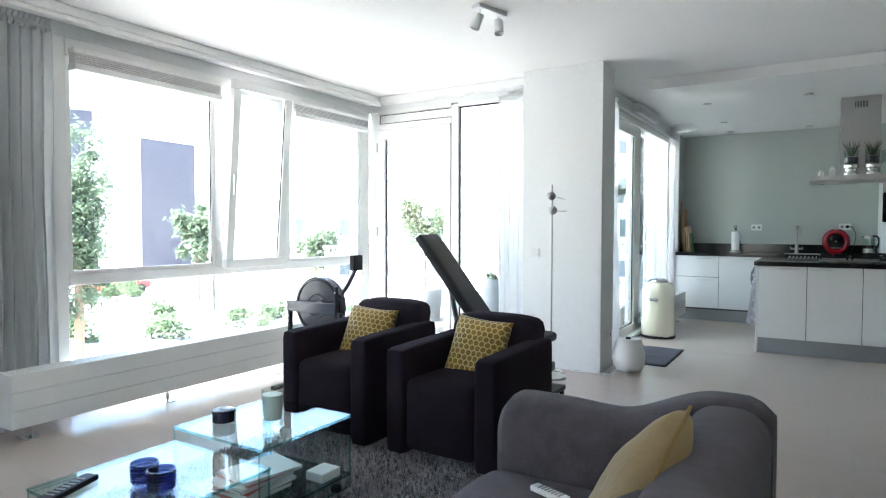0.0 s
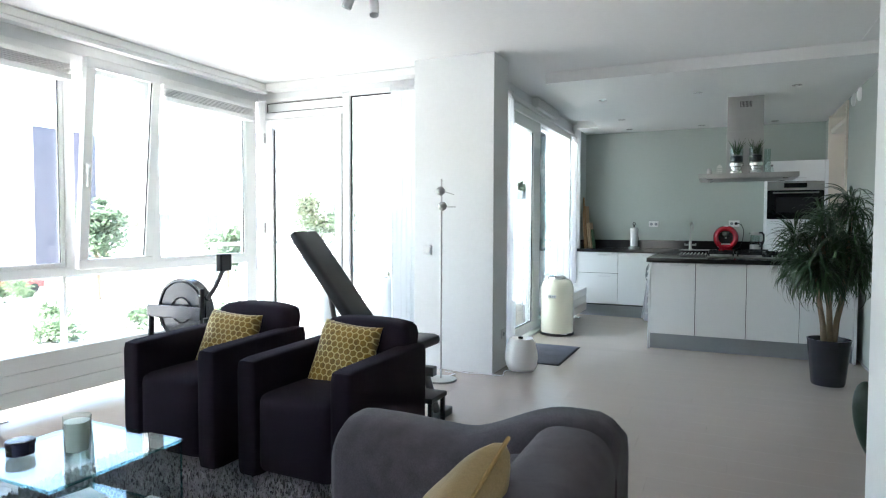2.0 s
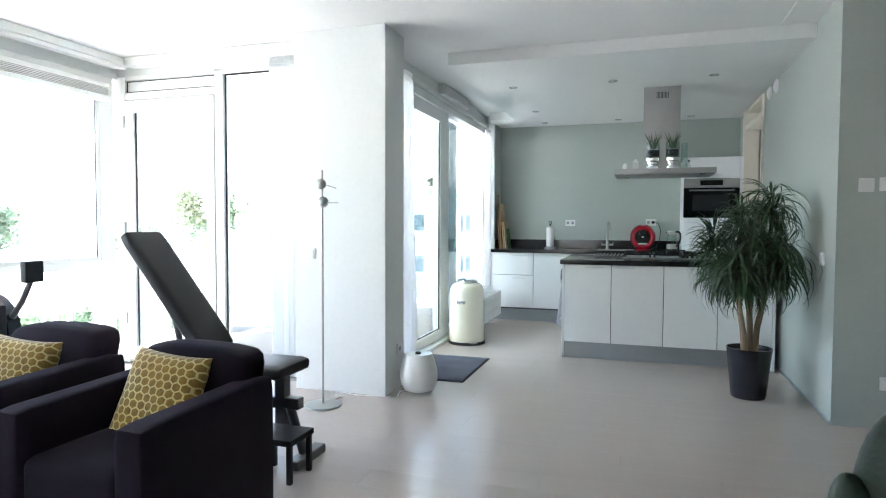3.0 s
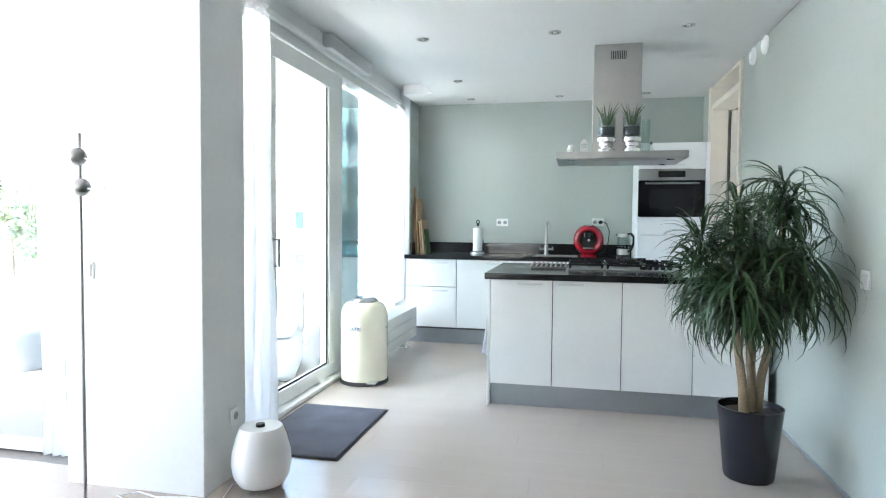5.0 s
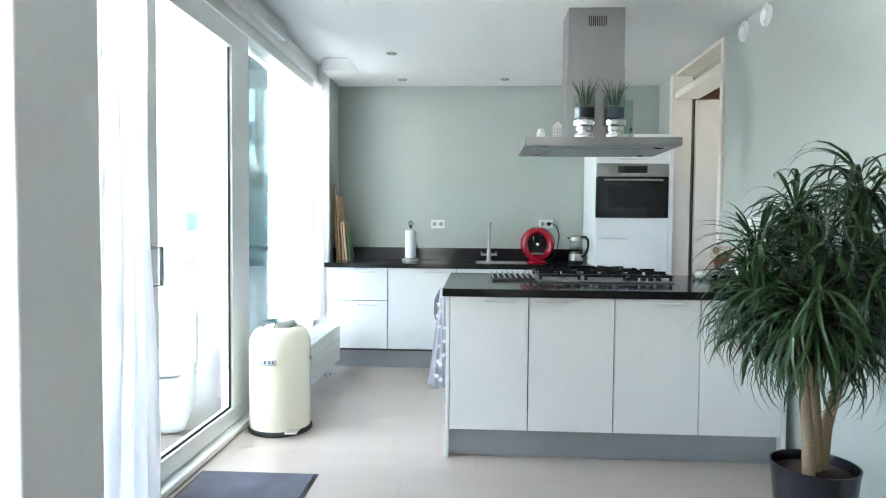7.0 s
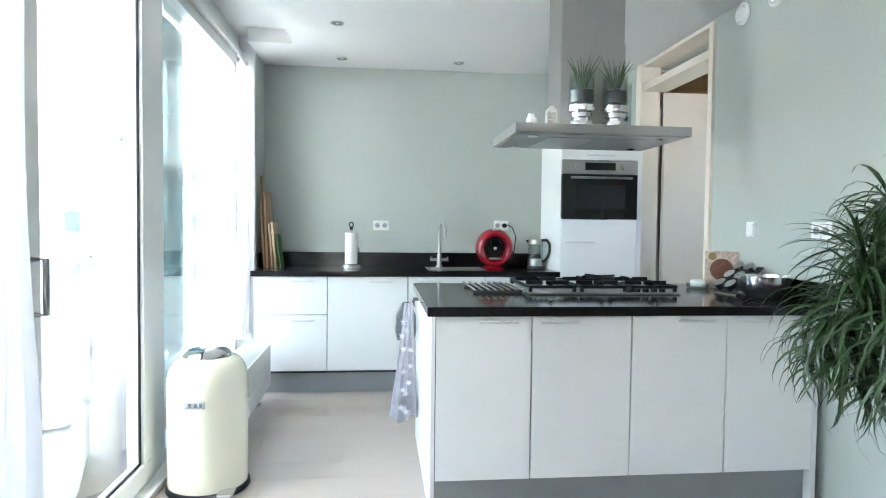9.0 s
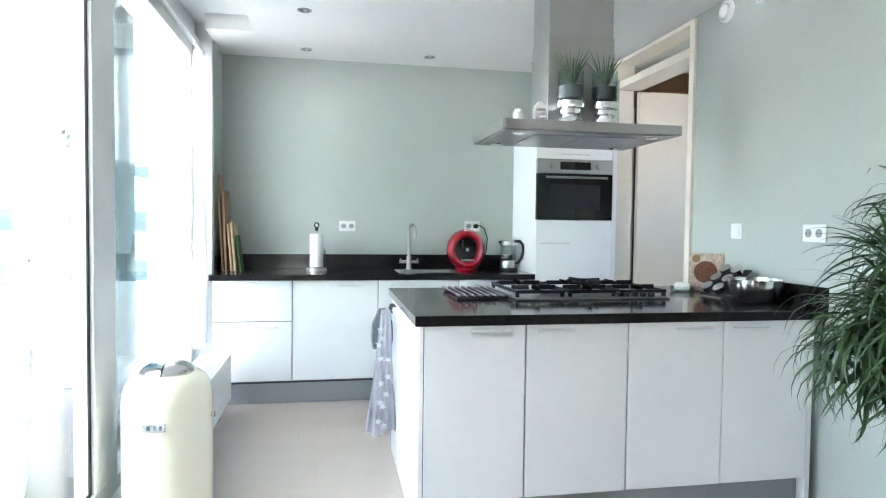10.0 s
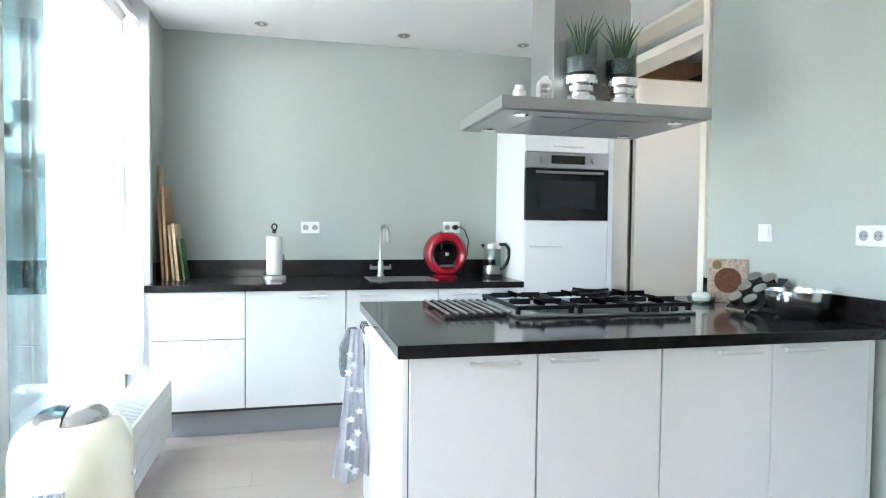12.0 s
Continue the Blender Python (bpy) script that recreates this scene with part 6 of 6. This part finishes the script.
wk = thing("wicker_armchair", (-2.25, 7.62, -0.04), "white wicker garden chair with a pale cushion on the balcony", "garden chair", 20)
part("seat_base", soft_box(-0.34, -0.34, 0.02, 0.34, 0.34, 0.36, 0.06), M["wicker"], wk)
part("backrest", soft_box(-0.36, 0.24, 0.30, 0.36, 0.36, 0.72, 0.05), M["wicker"], wk)
part("seat_cushion", soft_box(-0.32, -0.32, 0.362, 0.32, 0.23, 0.46, 0.04), M["white_plastic"], wk, "white seat cushion")
ws = thing("plant_stand", (-2.15, 9.35, -0.04), "white outdoor shelf with potted plants", "shelf")
for z in (0.5, 1.05, 1.60):
    part("shelf_board", bm_box(-0.25, -0.5, z, 0.2, 0.5, z + 0.03, 0.004), M["frame_white"], ws)
for x in (-0.25, 0.17):
    for y in (-0.5, 0.47):
        part("upright", bm_box(x, y, 0, x + 0.03, y + 0.03, 1.599, 0.003), M["frame_white"], ws)


def leafy(name, parent, c, r, n, seed, mat, size=0.05, squash=1.0):
    """A crown of many small leaves in uneven clumps."""
    rnd = random.Random(seed)
    clumps = []
    for _ in range(max(6, n // 140)):
        d = Vector((rnd.gauss(0, 1), rnd.gauss(0, 1), rnd.gauss(0, 1))).normalized() * rnd.uniform(0.25, 0.9)
        clumps.append((Vector((d.x * r, d.y * r, d.z * r * squash)), rnd.uniform(0.22, 0.45) * r))
    v, f = [], []
    for i in range(n):
        cc, cr = clumps[rnd.randrange(len(clumps))]
        p_ = Vector(c) + cc + Vector((rnd.gauss(0, 1), rnd.gauss(0, 1), rnd.gauss(0, 1))) * cr * 0.5
        q = Euler((rnd.uniform(-1, 1), rnd.uniform(-1, 1), rnd.uniform(0, 6.28))).to_matrix()
        s = size * rnd.uniform(0.6, 1.3)
        k = len(v)
        v += [tuple(p_ + q @ Vector(o)) for o in ((-s, 0, 0), (0, -s * 0.45, 0.1 * s), (s, 0, 0), (0, s * 0.45, 0.1 * s))]
        f.append((k, k + 1, k + 2, k + 3))
    me = bpy.data.meshes.new(name)
    me.from_pydata(v, [], f)
    me.materials.append(mat)
    o = new(name, me)
    o.parent = parent
    o["kind"] = "stuff"
    return o


def potted(loc, pr, ph, trunk, crown, seed, label, n=1500, size=0.03):
    t = thing("potted_tree", loc, label, "potted tree")
    part("planter", bm_lathe([(pr * 0.8, 0), (pr, ph), (pr * 0.92, ph), (pr * 0.9, ph - 0.05), (0.01, ph - 0.05)], 32), M["zinc"], t, "grey zinc planter")
    if trunk:
        part("trunk", bm_tube([(0, 0, ph - 0.05), (0.01, 0, trunk * 0.6), (-0.02, 0.01, trunk)], 0.02, 8, None, [0.025, 0.02, 0.012]), M["trunk"], t)
    leafy("crown", t, (0, 0, (trunk or ph) + crown * 0.5), crown, n, seed, M["tree_leaf"], size, 0.8)
    return t


potted((-4.28, 7.25, -0.04), 0.25, 0.47, 1.14, 0.56, 3, "small olive tree in a grey planter on the balcony", 2600, 0.035)
potted((-3.33, 7.4, -0.04), 0.17, 0.62, 0, 0.1, 4, "low plant in a tall grey planter on the balcony", 150)
pp = thing("potted_plant", (-2.2, 9.15, 1.59), "small potted plant on the outdoor shelf", "house plant")
part("pot", bm_lathe([(0.07, 0.001), (0.09, 0.12), (0.08, 0.12), (0.01, 0.10)], 20), M["zinc"], pp)
leafy("crown", pp, (0, 0, 0.2), 0.13, 250, 9, M["tree_leaf"], 0.03)

# ---- outdoors ----
GZ = -3.3
solid("ground", bm_box(-600, -600, GZ - 1, 600, 600, GZ), M["paving"], "pale sunlit ground reaching the horizon", "ground")
solid("road", bm_box(-34, -60, GZ + 0.004, -24, 120, GZ + 0.02), M["paving"], "pale paved street", "road")
solid("pavement", bm_box(-23.9, -60, GZ + 0.004, -20, 120, GZ + 0.14), M["paving"], "pale paved footpath with a kerb", "pavement")


def building(name, corner, ang, w, d, h, mat, label, cols, rows, wins=True):
    b = thing(name, (corner[0], corner[1], GZ), label, "building", ang)
    part("wall", bm_box(0, 0, 0, w, d, h), M[mat], b)
    part("roof", bm_box(-0.15, -0.15, h, w + 0.15, d + 0.15, h + 0.25, 0.02), M["plinth"], b)
    if wins:
        for i in range(cols):
            for j in range(rows):
                x, z = (i + 0.5) * w / cols, 1.0 + j * 2.9
                wd = part("window", bm_box(x - 0.45, -0.05, z, x + 0.45, 0.02, z + 1.35, 0.01), M["frame_white"], b)
                part("pane", bm_box(x - 0.38, -0.065, z + 0.07, x + 0.38, -0.051, z + 1.28), M["far_window"], wd)
    return b


# slate tower with a pale gable, and the long white block
building("apartment_tower", (-67.6, 26.5), 61, 10, 12, 16.3, "facade_navy", "dark slate apartment tower behind the trees", 3, 4)
gb = thing("gable_house", (-49.7, 32.1, GZ), "pale house with a slate-clad side", "building")
gm = bm_prism([(0, 0), (-3.1, -3.0), (-6.0, 3.0), (-0.4, 5.6)], 12.2)
part("wall", gm, M["facade_pink"], gb)
part("slate_side", bm_prism([(0.06, 0.0), (-0.34, 5.62), (-0.44, 5.62), (-0.04, 0.0)], 12.25, Matrix.Translation((0.0, 0, 0))), M["facade_navy"], gb, "dark slate side wall")
building("white_block", (-37.0, 31.5), 26, 60, 10, 14.5, "facade_white", "long white apartment block across the street", 18, 4)


def tree(loc, h, r, seed, n=2600, size=0.22):
    t = thing("tree", (*loc, GZ), "leafy green street tree", "tree", group="street trees")
    part("trunk", bm_tube([(0, 0, 0), (0.05, 0.02, h * 0.35), (-0.04, 0.05, h * 0.8)], 0.12, 8, None, [0.16, 0.12, 0.04]), M["trunk"], t)
    rnd = random.Random(seed)
    for k in range(5):
        a = rnd.uniform(0, 6.28)
        part("limb", bm_tube([(0, 0, h * (0.3 + 0.08 * k)), (r * 0.5 * math.cos(a), r * 0.5 * math.sin(a), h * (0.45 + 0.09 * k))], 0.04, 6, None, [0.06, 0.02]), M["trunk"], t)
    leafy("crown", t, (0, 0, h * 0.6), r, n, seed, M["tree_leaf"], size, h * 0.42 / r)
    return t


tree((-17.6, 9.7), 7.7, 0.95, 41, 11000, 0.085)
tree((-18.4, 9.0), 6.2, 0.9, 42, 7000, 0.085)
tree((-33.0, 25.2), 6.6, 1.5, 43)
tree((-40.5, 20.0), 3.6, 1.6, 44)
tree((-31.0, 33.5), 5.0, 1.6, 45)
for k, (x, y, s) in enumerate(((-22.0, 15.0, 1.2), (-20.5, 18.6, 1.3), (-24.0, 13.0, 1.0), (-19.0, 20.5, 1.1), (-26.0, 18.0, 1.2), (-17.5, 22.5, 1.0), (-22.6, 21.5, 1.0), (-37.0, 22.0, 1.5), (-38.5, 24.4, 1.2))):
    sh = thing("shrub", (x, y, GZ), "rounded green garden shrub", "shrub", group="garden shrubs")
    leafy("foliage", sh, (0, 0, s * 0.5), s, 900, 60 + k, M["hedge"], 0.12, 0.55)
car = thing("parked_car", (-41.0, 24.7, GZ + 0.02), "small red parked car in the street", "car", 92)
cb_ = bm_prism([(-2.0, 0.3), (2.0, 0.3), (2.05, 0.75), (1.2, 0.9), (0.6, 1.4), (-1.2, 1.42), (-1.9, 0.95), (-2.05, 0.7)], 1.65, pose(0, 0.82, 0, 90), 0.05)
part("body", cb_, M["red_car"], car)
part("side_window", bm_prism([(1.0, 0.92), (0.52, 1.33), (-1.1, 1.34), (-1.6, 0.95)], 1.68, pose(0, 0.84, 0, 90)), M["far_window"], car)
for x in (-1.25, 1.3):
    for y in (-0.75, 0.75):
        wv = part("wheel", bm_tube([(x, y - 0.1, 0.31), (x, y + 0.1, 0.31)], 0.31, 20), M["rubber"], car)

# ---- floor planks, nearest last in the file ----
plank_me = mesh_from("plank", bm_box(0, 0, -0.009, 1.2992, 0.1992, 0.0, 0.0004, 1), M["floor"])
rest = bmesh.new()
count = 0
row = 0
y = -2.4
while y < 9.72:
    x = -4.0 - (row * 0.47) % 1.3
    while x < 3.6:
        x0, x1 = max(x, -3.99), min(x + 1.3, 3.59)
        y1 = min(y + 0.2, 9.715)
        inside = x1 > x0 + 0.02
        if inside and y + 0.2 > 5.75:
            x0 = max(x0, -1.745)
            x1 = min(x1, 3.0)
            inside = x1 > x0 + 0.02
        if inside:
            whole = abs(x1 - x0 - 1.3) < 1e-6 and y1 - y > 0.19
            if whole and count < 270 and x < 1.7 and y > 0.6:
                pk = new("plank", plank_me)
                pk.parent = floor
                pk.location = (x, y, 0)
                count += 1
            else:
                bm_box(x0, y, -0.009, x1 - 0.0008, y1 - 0.0008, 0.0, 0, 1, rest)
        x += 1.3
    y += 0.2
    row += 1
o = part("planks", rest, M["floor"], floor)
o["kind"] = "stuff"
